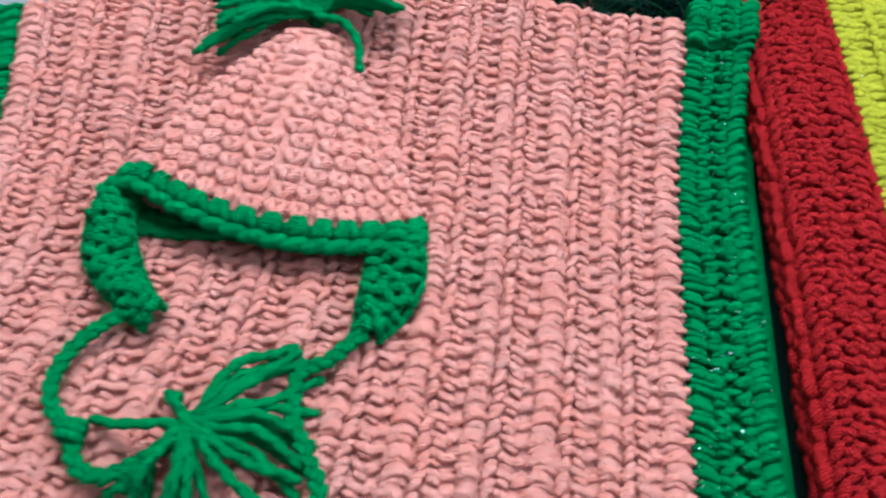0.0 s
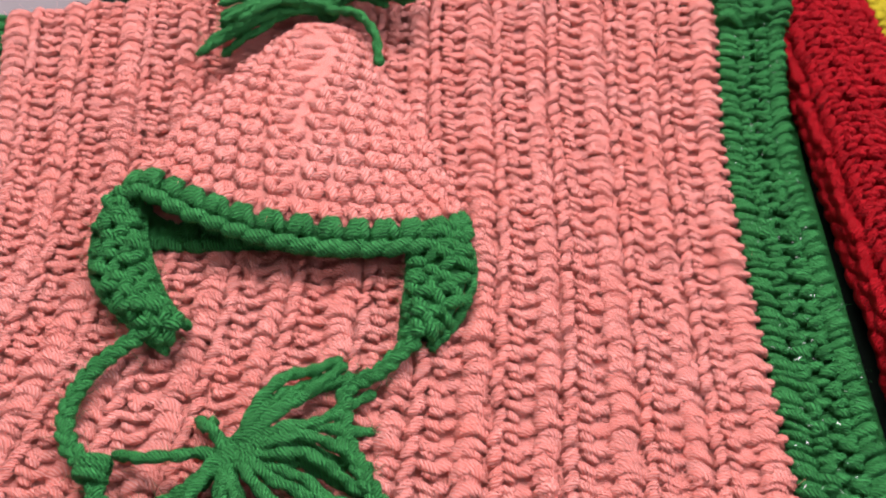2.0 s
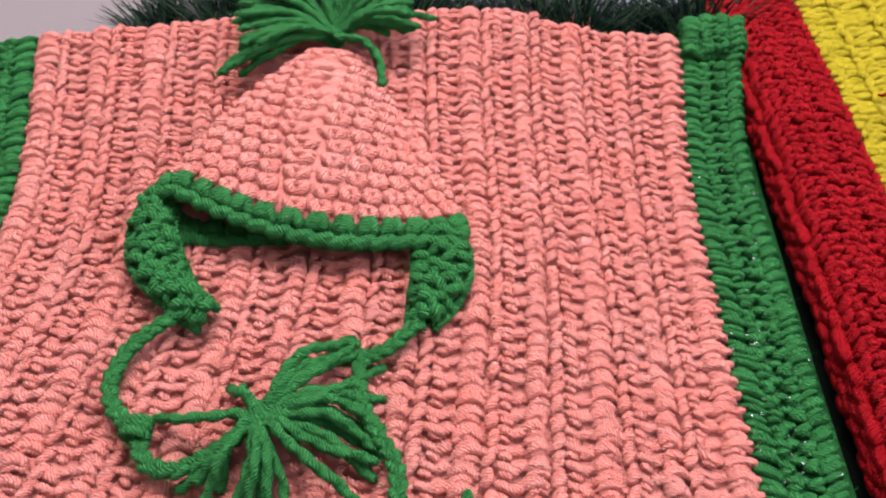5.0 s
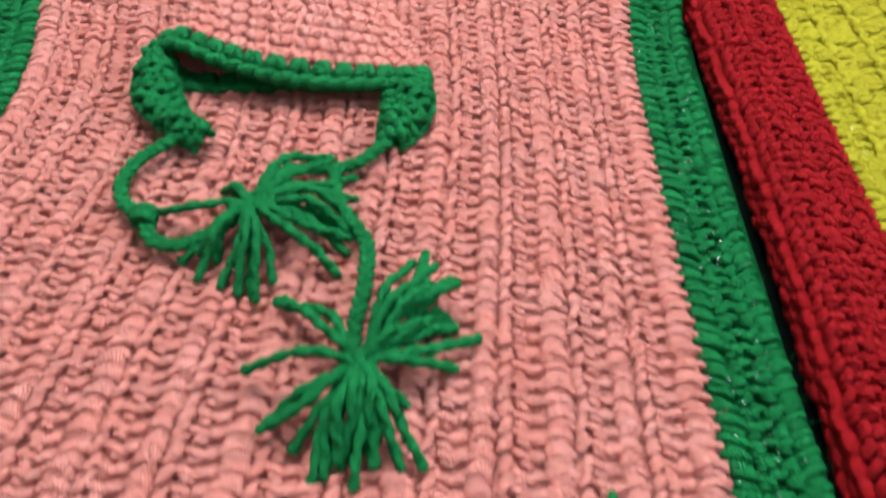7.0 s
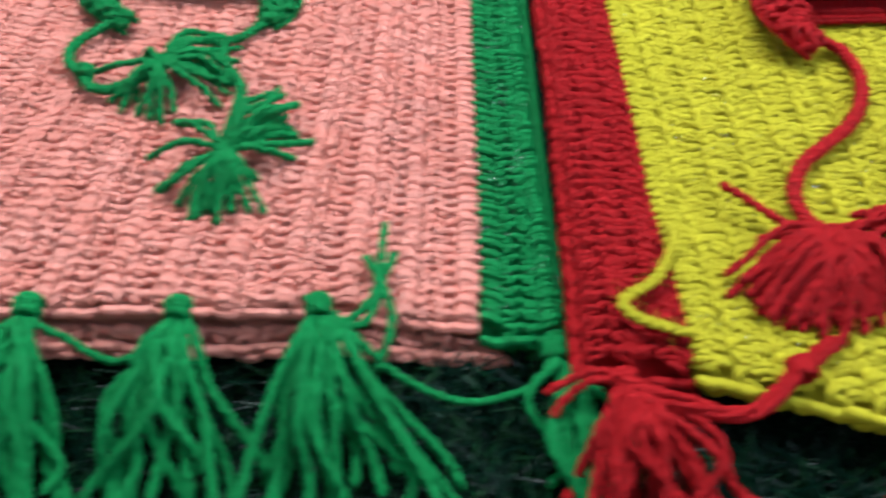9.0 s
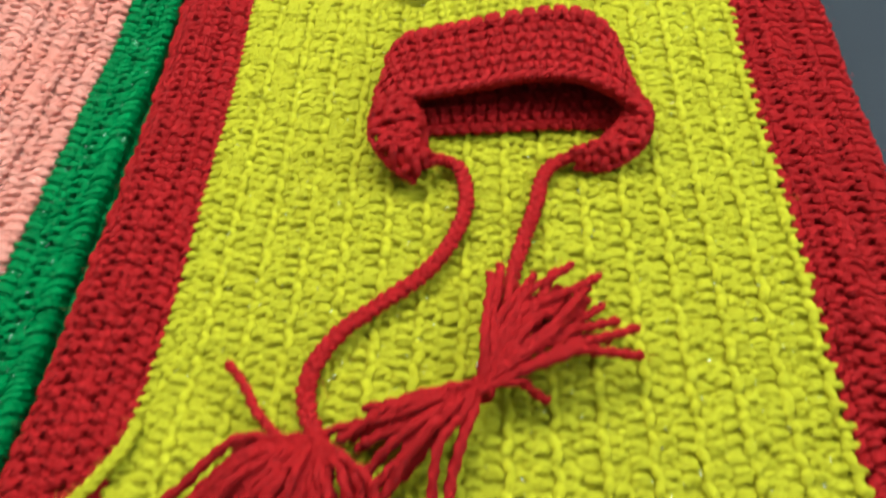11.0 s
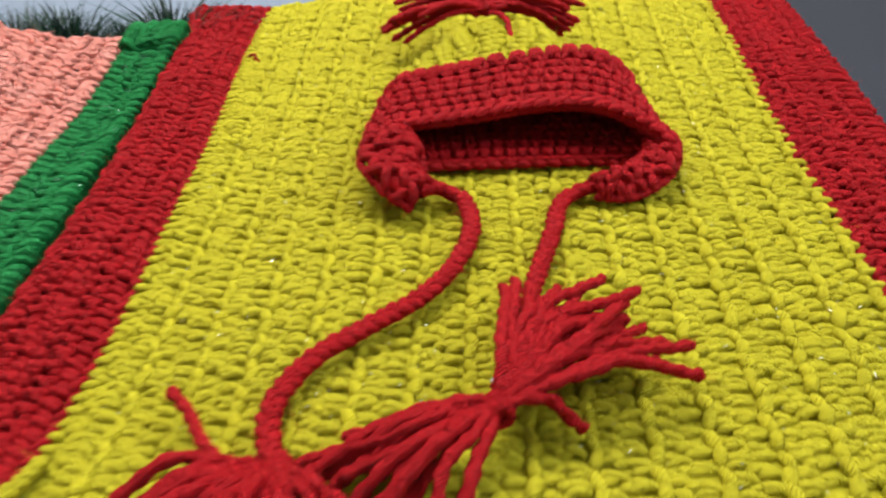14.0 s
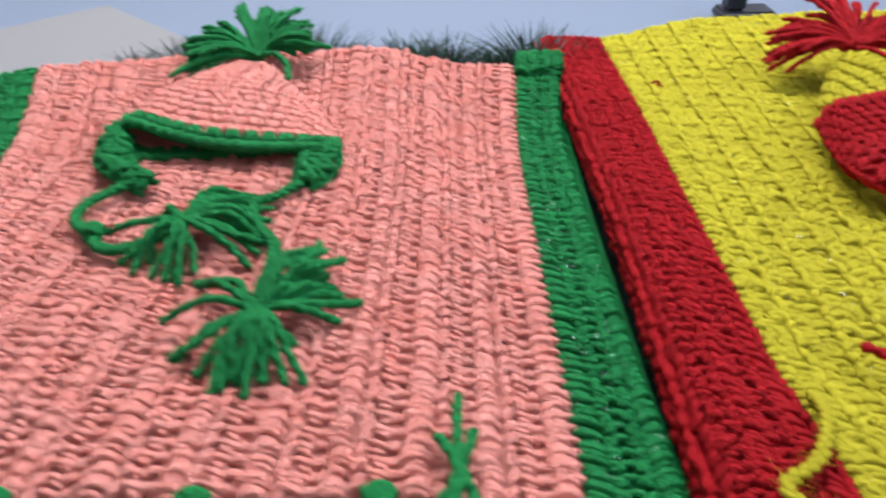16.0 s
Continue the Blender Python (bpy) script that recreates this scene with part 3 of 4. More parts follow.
class Crown:
    """A soft pointed cap lying on its back: rings run from the open rim to the tip."""

    def __init__(self, rim, tip, tip_size=0.012, bulge=0.010, floor=0.003, hold=1.0, taper=1.0):
        self.rim = smooth_line([*rim, rim[0]], 241)
        d = np.linspace(0, 1, 241)
        self.d, self.tip, self.ts, self.bulge, self.floor = d, np.array(tip, float), tip_size, bulge, floor
        self.mid = self.rim.mean(0)
        self.hold, self.taper, self.flare = hold, taper, None

    def place(self, turn, t, h):
        if self.flare:
            at, wide, size, end = self.flare
            h = h + size * np.exp(-(((turn % 1.0) - at) / wide) ** 2) * np.clip(t / end, 0, 1) ** 1.5 * (t < end + 0.004)
        rim = np.stack([np.interp(turn % 1.0, self.d, self.rim[:, k]) for k in range(3)], -1)
        out = rim - self.mid
        near = out / (np.linalg.norm(out, axis=-1, keepdims=True) + 1e-9)
        end = self.tip + near * self.ts * np.array([1.0, 0.25, 0.8])
        way = np.stack([np.clip(t, 0, 1) ** self.taper, t, np.clip(t, 0, 1) ** self.hold], -1)
        p = rim + (end - rim) * way
        swell = self.bulge * np.sin(np.pi * np.clip(t, 0, 1)) ** 0.8
        wide = np.abs(self.rim[:, 0] - self.mid[0]).max()
        dome = np.sqrt(np.clip(1 - (out[..., 0] / wide) ** 2, 0, 1)) * np.tanh(12 * near[..., 2])
        bow = np.stack([0.45 * near[..., 0], 0.1 * near[..., 1], dome], -1)
        p = p + bow * swell[..., None]
        p = p + bow / (np.linalg.norm(bow, axis=-1, keepdims=True) + 0.05) * h[..., None]
        p[..., 2] = np.maximum(p[..., 2], self.floor + h * 0.5)
        return p

    def shell(self, name, t0, t1, material, parent, label="", close=False):
        nu, nv = 80, 24
        u, v = np.meshgrid(np.arange(nu) / nu, np.linspace(t0, t1, nv), indexing="ij")
        V = np.vstack([self.place(u, v, 0 * u + 0.0003).reshape(-1, 3), self.place(u, v, 0 * u - 0.004).reshape(-1, 3)])
        i, j = np.meshgrid(np.arange(nu), np.arange(nv - 1), indexing="ij")
        k = (i + 1) % nu
        q = np.stack([i * nv + j, i * nv + j + 1, k * nv + j + 1, k * nv + j], -1).reshape(-1, 4)
        a = np.arange(nu); b = (a + 1) % nu
        o = nu * nv
        rim = np.stack([a * nv, b * nv, b * nv + o, a * nv + o], -1)
        return raw_mesh(name, V, np.vstack([q, q[:, ::-1] + o, rim]), material, parent, label=label)

    def rounds(self, t0, t1, count, size, material, parent, inner=False):
        """Rounds of stitches between two shares of the way to the tip."""
        girth = np.linalg.norm(np.diff(self.rim, axis=0), axis=1).sum()
        q = np.linspace(0, 1, 7)
        hairs = []
        for r in range(count):
            t = t0 + (t1 - t0) * (r + 0.5) / count
            step = (t1 - t0) / count
            n = max(int(girth * (1 - t * 0.9) / size), 6)
            P, R = [], []
            for k in range(n):
                base = (k + 0.5 * (r % 2) + RNG.uniform(-.07, .07)) / n
                lump, off = RNG.uniform(0.9, 1.1), RNG.uniform(-.04, .04) * step
                sg, deep = (-1, 0.004) if inner else (1, 0.0)
                for a0, a1, b0, b1, up, fat in ((-0.04, -0.36, -0.46, 0.28, 0.0020, 0.28), (0.04, 0.36, -0.46, 0.28, 0.0020, 0.28), (-0.46, 0.46, 0.36, 0.40, 0.0002, 0.24)):
                    a = a0 + (a1 - a0) * q + RNG.uniform(-.03, .03)
                    along = b0 + (b1 - b0) * q + RNG.uniform(-.04, .04)
                    P.append(self.place(base + a / n, t + off + step * along, sg * up * np.sin(np.pi * q) - deep))
                    R.append(fat * size * lump * CAP)
            V, F, uv = tubes(np.array(P), np.array(R), 6)
            tagged(raw_mesh("crochet_ring", V, F, material, parent, uv), kind="stuff")
            pts = np.array(P).reshape(-1, 3)
            hairs.append(pts[RNG.integers(len(pts), size=len(P) * 2)])
        fuzz_mesh(np.concatenate(hairs), material, parent)

    def edge_chain(self, t, size, radius, material, parent, lift=0.001):
        """The plump chain along the rim."""
        girth = np.linalg.norm(np.diff(self.rim, axis=0), axis=1).sum()
        n, q = int(girth / size), np.linspace(0, 1, 7)
        P, R = [], []
        for k in range(n):
            P.append(self.place((k + 1.45 * (q - 0.5)) / n, t + 0.03 * (q - 0.5), lift + 0.0012 * np.sin(np.pi * q)))
            R.append(radius * CAP)
        V, F, uv = tubes(np.array(P), np.array(R), 7)
        raw_mesh("edge_chain", V, F, material, parent, uv)

    def scallops(self, t0, t1, size, radius, material, parent, lift=0.002):
        """Plump upright edge stitches, each a rounded bump of two strands."""
        girth = np.linalg.norm(np.diff(self.rim, axis=0), axis=1).sum()
        n, q = int(girth / size), np.linspace(0, 1, 7)
        P, R = [], []
        for k in range(n):
            for a0, a1 in ((-0.34, -0.05), (0.34, 0.05), (-0.2, 0.26)):
                a = a0 + (a1 - a0) * q + RNG.uniform(-.06, .06)
                P.append(self.place((k + a) / n, t0 + (t1 - t0) * q, lift + 0.0018 * np.sin(np.pi * q)))
                R.append(radius * RNG.uniform(0.9, 1.1) * CAP)
        V, F, uv = tubes(np.array(P), np.array(R), 7)
        tagged(raw_mesh("scallop", V, F, material, parent, uv), kind="stuff")


def fan_lines(knot, tips, rise, seed, sag=0.0):
    """Yarn ends from a knot to their tips, bowed upward."""
    g = np.random.default_rng(seed)
    lines = []
    k = np.array(knot, float)
    for tip in tips:
        tip = np.array(tip, float)
        mid = k + (tip - k) * g.uniform(0.42, 0.6)
        side = np.cross(tip - k, [0, 0, 1.0])
        mid = mid + side * g.uniform(-0.10, 0.10) + np.array([0, 0, rise * g.uniform(0.6, 1.4)])
        start = k + np.array([g.uniform(-1, 1), g.uniform(-1, 1), g.uniform(-0.4, 0.8)]) * 0.002
        lines.append([start, k + (mid - k) * 0.4 + np.array([0, 0, rise * 0.3]), mid, tip + (mid - tip) * 0.3 - np.array([0, 0, sag]), tip])
    return lines


def scatter_tips(knot, heads, count, seed, z=0.003, spread=0.004, short=(0.8, 1.0)):
    """More tips between the outer ones, at about their reach."""
    g = np.random.default_rng(seed)
    heads, out = np.array(heads, float), []
    k = np.array(knot[:2])
    for i in range(count):
        a = heads[g.integers(len(heads))]
        p = k + (a - k) * g.uniform(*short) + g.normal(0, spread, 2)
        out.append((p[0], p[1], z + g.uniform(0, 0.008)))
    return out

# ---------------------------------------------------------------- the setting
def box_bm(x0, y0, z0, x1, y1, z1, bevel=0.0):
    bm = bmesh.new()
    bmesh.ops.create_cube(bm, size=1.0, matrix=Matrix.Translation(((x0 + x1) / 2, (y0 + y1) / 2, (z0 + z1) / 2)) @ Matrix.Diagonal((x1 - x0, y1 - y0, z1 - z0, 1)))
    if bevel:
        bmesh.ops.bevel(bm, geom=bm.edges[:], offset=bevel, segments=3, affect="EDGES")
    return bm


TABLE_Z, MAT_Z = -0.066, -0.058


def setting():
    # room out of view, added for the light its surfaces bounce back
    for name, b in (("floor", (-2.4, -2.2, -0.86, 2.6, 2.6, -0.80)), ("ceiling", (-2.4, -2.2, 2.0, 2.6, 2.6, 2.06)),
                    ("wall_west", (-2.5, -2.2, -0.86, -2.4, 2.6, 2.06)), ("wall_east", (2.6, -2.2, -0.86, 2.7, 2.6, 2.06)),
                    ("wall_south", (-2.5, -2.3, -0.86, 2.7, -2.2, 2.06)), ("wall_north", (-2.5, 2.6, -0.86, 2.7, 2.7, 2.06))):
        tagged(part(name, box_bm(*b), WALL, None), "plain pale painted room surface, unseen, added for bounced light", "wall", kind="structure")


setting()


def table():
    t = thing("display_table", "pale blue-white laminate display table under the grass mat", "table", place=(0.2, 0.3, TABLE_Z))
    part("tabletop", box_bm(-1.1, -1.0, TABLE_Z - 0.03, 1.6, 1.5, TABLE_Z, 0.004), TABLE, t)
    for x in (-1.0, 1.5):
        for y in (-0.9, 1.4):
            part("leg", box_bm(x - 0.025, y - 0.025, -0.80, x + 0.025, y + 0.025, TABLE_Z - 0.03, 0.003), TABLE, t)


table()

grey_card = tagged(part("card_sheet", box_bm(-0.42, -0.30, 0, 0.0, 0.0, 0.006, 0.001), BOARD, None), "flat beige-grey card lying on the pale tabletop", "card")
grey_card.matrix_world = pose(-0.308, 0.975, TABLE_Z + 0.001, 0, 0, 43)
tagged(part("dark_mat", box_bm(0.60, -0.95, TABLE_Z + 0.0005, 1.55, 0.83, TABLE_Z + 0.0045, 0.001), CHARCOAL, None), "smooth charcoal mat on the table beside the yellow blanket", "mat")
black_stand = thing("small_stand", "small black plastic stand standing on the table behind the blankets", "stand", place=(0.53, 0.87, TABLE_Z))
part("base", box_bm(0.548, 0.868, TABLE_Z, 0.625, 0.915, TABLE_Z + 0.016, 0.004), BLACK, black_stand)
part("post", box_bm(0.556, 0.875, TABLE_Z + 0.016, 0.582, 0.905, TABLE_Z + 0.06, 0.004), BLACK, black_stand)


def grass_mat():
    mat = thing("grass_mat", "dark green artificial grass mat with glossy plastic blades", "grass mat", place=(0.2, 0.1, MAT_Z))
    part("backing", box_bm(-0.22, -0.50, TABLE_Z, 0.60, 0.62, MAT_Z, 0.001), BACKING, mat)
    g = np.random.default_rng(3)
    xs, ys, tall = [], [], []
    for n, x0, x1, y0, y1, hgt in ((19000, -0.22, 0.60, -0.34, 0.03, 0.034), (6200, -0.19, 0.255, 0.585, 0.622, 0.057), (1300, -0.30, 0.60, -0.50, -0.34, 0.03), (900, -0.30, -0.2, 0.0, 0.1, 0.026)):
        xs.append(g.uniform(x0, x1, n)); ys.append(g.uniform(y0, y1, n)); tall.append(hgt * g.uniform(0.55, 1.15, n) * np.where(hgt > 0.05, 0.85 + 0.45 * np.sin(xs[-1] * 95) * np.sin(xs[-1] * 41 + 1), 1.0))
    x, y, h = np.concatenate(xs), np.concatenate(ys), np.concatenate(tall)
    n = len(x)
    th, lean, w = g.uniform(0, 2 * np.pi, n), g.uniform(0.2, 1.5, n), g.uniform(0.0008, 0.0017, n)
    th = np.where(y > 0.5, th / 2, th)  # behind the blanket the blades lean away from it
    d = np.stack([np.cos(th), np.sin(th), 0 * th], 1)
    s = np.stack([-np.sin(th), np.cos(th), 0 * th], 1)
    root = np.stack([x, y, np.full(n, MAT_Z - 0.0005)], 1)
    rows = []
    for t in (0.0, 0.4, 0.75, 1.0):
        c = root + d * (lean * h * t**1.7)[:, None] + np.array([0, 0, 1.0]) * (h * (t - 0.25 * lean * t * t))[:, None]
        ww = (w * (1 - 0.85 * t**3))[:, None]
        rows += [c - s * ww, c + s * ww]
    V = np.stack(rows, 1).reshape(-1, 3)
    base = np.arange(n)[:, None] * 8
    F = np.concatenate([base + np.array([[k, k + 1, k + 3, k + 2]]) for k in (0, 2, 4)])
    tagged(raw_mesh("turf", V, F, GRASS, mat), "glossy dark green plastic blades", kind="stuff")


grass_mat()

# ---------------------------------------------------------------- the pink blanket
PINK_L = curve_of([(-0.05, -0.275), (0.02, -0.268), (0.16, -0.240), (0.26, -0.217), (0.33, -0.206), (0.39, -0.210), (0.45, -0.222), (0.53, -0.238), (0.60, -0.246)])
PINK_R = curve_of([(-0.05, 0.178), (0.0, 0.181), (0.07, 0.187), (0.17, 0.191), (0.22, 0.193), (0.31, 0.197), (0.36, 0.199), (0.44, 0.205), (0.52, 0.214), (0.57, 0.221), (0.62, 0.226)])
GREEN_R = curve_of([(-0.05, 0.229), (0.0, 0.232), (0.055, 0.234), (0.168, 0.236), (0.346, 0.244), (0.41, 0.247), (0.487, 0.253), (0.545, 0.264), (0.62, 0.274)])
GREEN_L = curve_of([(-0.05, -0.315), (0.02, -0.308), (0.16, -0.278), (0.24, -0.257), (0.31, -0.246), (0.39, -0.254), (0.45, -0.268), (0.53, -0.290), (0.60, -0.298)])
share_line = lambda a, b, bow=0.0: (lambda s: a + (b - a) * s + bow * np.sin(np.pi * np.clip(s, 0, 1)))
smooth = lambda v: np.clip(v, 0, 1) ** 2 * (3 - 2 * np.clip(v, 0, 1))


def far_rise(x, y):
    """The far end lies a little higher, the right border slopes down to the mat."""
    valley = 0.025 * smooth((x - 0.065) / 0.13) * (0.76 + 0.24 * smooth(y / 0.14)) * (1 - 0.2 * smooth((y - 0.43) / 0.12))
    return 0.012 * np.clip((y - 0.42) / 0.15, 0, 1) ** 2 - valley



def pink_columns():
    out, x = [], 0.0
    cycle = ((0.0075, "ridge"), (0.0135, "post"), (0.0165, "bar"), (0.0062, "chain"), (0.0130, "post"), (0.0133, "bar"))
    for w, pattern in cycle[2:] + cycle * 5 + cycle[:3]:
        out.append((x + w / 2, w, pattern))
        x += w
    return out


def columns_of(*pairs):
    """Columns side by side from (width, pattern) pairs."""
    out, x = [], 0.0
    for w, pattern in pairs:
        out.append((x + w / 2, w, pattern))
        x += w
    return out


GREEN_COLUMNS = columns_of((0.0145, "fall"), (0.0200, "star"), (0.0145, "lean"))
RED_COLUMNS = columns_of((0.0080, "ridge"), (0.0185, "star"), (0.0090, "fall"), (0.0185, "star"), (0.0120, "fall"), (0.0060, "chain"))


def fringe_tassel(parent, at, reach, count, seed, material, fall=0.03, label="", wide=0.03):
    """A knotted bunch of yarn looped through the blanket's edge."""
    at = np.array(at, float)
    hold = knot_mesh("tassel", at, (0.0115, 0.012, 0.013), material, parent, 4, label)
    g = np.random.default_rng(seed)
    loop = [[at + np.array([sx * 0.004, 0.007, -0.004]), at + np.array([sx * 0.005, 0.004, 0.005]), at + np.array([sx * 0.004, -0.006, 0.002])] for sx in (-1, 0, 1)]
    strand_objects("loop", loop, 0.0028, material, hold, count=10)
    lines = []
    for k in range(count):
        f = (k + 0.5) / count * 2 - 1
        end = at + np.array([f * wide + g.normal(0, 0.012) + reach[0], reach[1] * g.uniform(0.62, 1.12), -fall + g.uniform(-0.006, 0.010)])
        d = end - at
        a = at + np.array([f * 0.004, -0.005, -0.002])
        sway = np.array([g.normal(0, 0.007), g.normal(0, 0.004), g.uniform(0, 0.008)])
        lines.append([a, at + d * 0.22 + np.array([0, 0, 0.012 + g.uniform(-0.003, 0.004)]), at + d * 0.5 + sway + np.array([0, 0, 0.010 + g.uniform(-0.004, 0.005)]), at + d * 0.8 - sway * 0.6 + np.array([0, 0, 0.003]), end])
    strand_objects("strand", lines, 0.0027, material, hold)
    return hold


def pink_blanket():
    t = thing("pink_blanket", "folded salmon-pink crocheted baby blanket with green side borders and fringe", "blanket", "crocheted blankets", (0.0, 0.28, -0.03))
    low, high = share_line(0.022, 0.004, -0.003), share_line(0.540, 0.572, 0.016)
    body = Cloth(PINK_L, PINK_R, low, high, seed=1.0, lift=far_rise, round_low=0.008)
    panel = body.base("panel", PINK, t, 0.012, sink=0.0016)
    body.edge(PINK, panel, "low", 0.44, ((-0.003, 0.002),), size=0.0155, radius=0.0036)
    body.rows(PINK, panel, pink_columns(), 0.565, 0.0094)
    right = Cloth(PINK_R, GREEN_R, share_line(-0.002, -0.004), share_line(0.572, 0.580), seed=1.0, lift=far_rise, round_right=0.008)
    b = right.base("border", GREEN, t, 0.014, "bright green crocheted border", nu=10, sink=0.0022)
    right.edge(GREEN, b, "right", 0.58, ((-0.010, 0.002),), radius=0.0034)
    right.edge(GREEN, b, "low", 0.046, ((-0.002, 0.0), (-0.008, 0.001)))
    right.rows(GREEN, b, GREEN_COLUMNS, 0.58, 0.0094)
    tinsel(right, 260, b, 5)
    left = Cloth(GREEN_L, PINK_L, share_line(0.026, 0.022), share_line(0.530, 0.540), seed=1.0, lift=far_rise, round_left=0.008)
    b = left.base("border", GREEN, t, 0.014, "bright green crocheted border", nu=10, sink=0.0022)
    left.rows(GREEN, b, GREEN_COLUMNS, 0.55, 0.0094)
    teeth("seam", PINK_R, 0.030, 0.56, 0.0094, 0.0016, PINK, panel, lambda x, y: far_rise(x, y) + wave(x, y, 1.0) + 0.0006, 0.0022)
    # turned-over top corner of the border
    corner = Cloth(lambda y: PINK_R(y) + 0.000, lambda y: GREEN_R(y) + 0.002, share_line(0.540, 0.545), share_line(0.583, 0.590), top=0.008, seed=1.0, round_low=0.006, round_left=0.005, round_right=0.006, lift=far_rise)
    c = corner.base("border_corner", GREEN, t, 0.012, "green border folded over at the corner", nu=10, nv=12)
    corner.rows(GREEN, c, GREEN_COLUMNS, 0.05, 0.0075)
    # lower layer of the fold
    under = Cloth(lambda y: PINK_L(y) + 0.004, lambda y: PINK_R(y) + 0.017, share_line(0.010, -0.006, -0.004), share_line(0.53, 0.56), top=-0.016, seed=2.2, round_low=0.012, lift=far_rise)
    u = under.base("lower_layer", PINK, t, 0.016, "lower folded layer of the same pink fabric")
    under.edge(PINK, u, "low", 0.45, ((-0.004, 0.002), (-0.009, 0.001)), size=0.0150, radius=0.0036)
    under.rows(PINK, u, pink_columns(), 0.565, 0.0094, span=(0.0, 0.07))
    under_g = Cloth(lambda y: PINK_R(y) + 0.019, lambda y: GREEN_R(y) + 0.010, share_line(-0.008, -0.010), share_line(0.56, 0.56), top=-0.018, seed=2.2, round_low=0.012, lift=far_rise)
    ug = under_g.base("lower_border", GREEN, t, 0.016, "lower layer of the green border", nu=8)
    under_g.rows(GREEN, ug, GREEN_COLUMNS, 0.56, 0.0094, span=(0.0, 0.08))
    for k, (x, y, z, dx, n, wide) in enumerate(((-0.258, 0.022, 0.000, -0.01, 13, 0.03), (-0.178, 0.020, 0.001, 0.004, 15, 0.034), (-0.084, 0.011, 0.000, 0.008, 16, 0.036),
                                               (0.004, 0.006, 0.000, 0.004, 17, 0.034), (0.086, 0.005, 0.000, 0.022, 18, 0.055), (0.226, -0.012, -0.028, 0.002, 10, 0.018),
                                               (-0.112, 0.000, -0.020, -0.03, 4, 0.03))):
        fringe_tassel(t, (x, y, z), (dx, -0.138), n, 20 + k, GREEN, 0.030 + z, wide=wide * 1.2)
    # stray upright ends beside the fourth tassel
    stray = part("stray_yarn", box_bm(0.094, 0.0, -0.004, 0.098, 0.004, 0.0, 0.001), GREEN, t, "loose green yarn ends lying up on the pink")
    strand_objects("strand", [[(0.092, -0.003, 0.002), (0.112, -0.012, 0.004), (0.122, 0.008, 0.006), (0.122, 0.036, 0.007), (0.126, 0.070, 0.004)],
                              [(0.092, -0.003, 0.002), (0.104, -0.006, 0.002), (0.118, 0.006, 0.006), (0.120, 0.022, 0.007), (0.113, 0.041, 0.005)],
                              [(0.122, 0.012, 0.006), (0.126, 0.026, 0.007), (0.131, 0.042, 0.006)],
                              [(0.122, 0.020, 0.007), (0.128, 0.002, 0.004), (0.127, -0.018, -0.002), (0.120, -0.034, -0.01)],
                              [(0.105, -0.015, 0.004), (0.13, -0.035, -0.012), (0.165, -0.048, -0.02), (0.205, -0.046, -0.016), (0.222, -0.028, -0.012)],
                              [(-0.08, 0.0, 0.004), (-0.055, -0.012, -0.004), (-0.03, -0.022, -0.008), (-0.008, -0.014, -0.004), (0.004, 0.0, 0.004)],
                              [(-0.112, -0.006, -0.016), (-0.14, -0.018, -0.018), (-0.165, -0.02, -0.012), (-0.172, -0.008, -0.004)]], 0.0025, GREEN, stray)


pink_blanket()

# ---------------------------------------------------------------- the yellow blanket
RED_L = curve_of([(-0.08, 0.232), (-0.04, 0.236), (0.06, 0.246), (0.15, 0.252), (0.313, 0.261), (0.457, 0.264), (0.55, 0.264), (0.64, 0.258), (0.72, 0.256)])
YEL_L = curve_of([(-0.10, 0.300), (-0.05, 0.300), (0.05, 0.302), (0.12, 0.308), (0.18, 0.313), (0.25, 0.315), (0.33, 0.319), (0.41, 0.323), (0.56, 0.326), (0.665, 0.331), (0.75, 0.336)])
YEL_R = curve_of([(-0.15, 0.668), (0.0, 0.672), (0.142, 0.690), (0.233, 0.702), (0.348, 0.716), (0.468, 0.733), (0.642, 0.760), (0.75, 0.777)])
RED_R = curve_of([(-0.15, 0.745), (0.0, 0.752), (0.142, 0.768), (0.233, 0.782), (0.348, 0.798), (0.468, 0.817), (0.642, 0.842), (0.75, 0.857)])


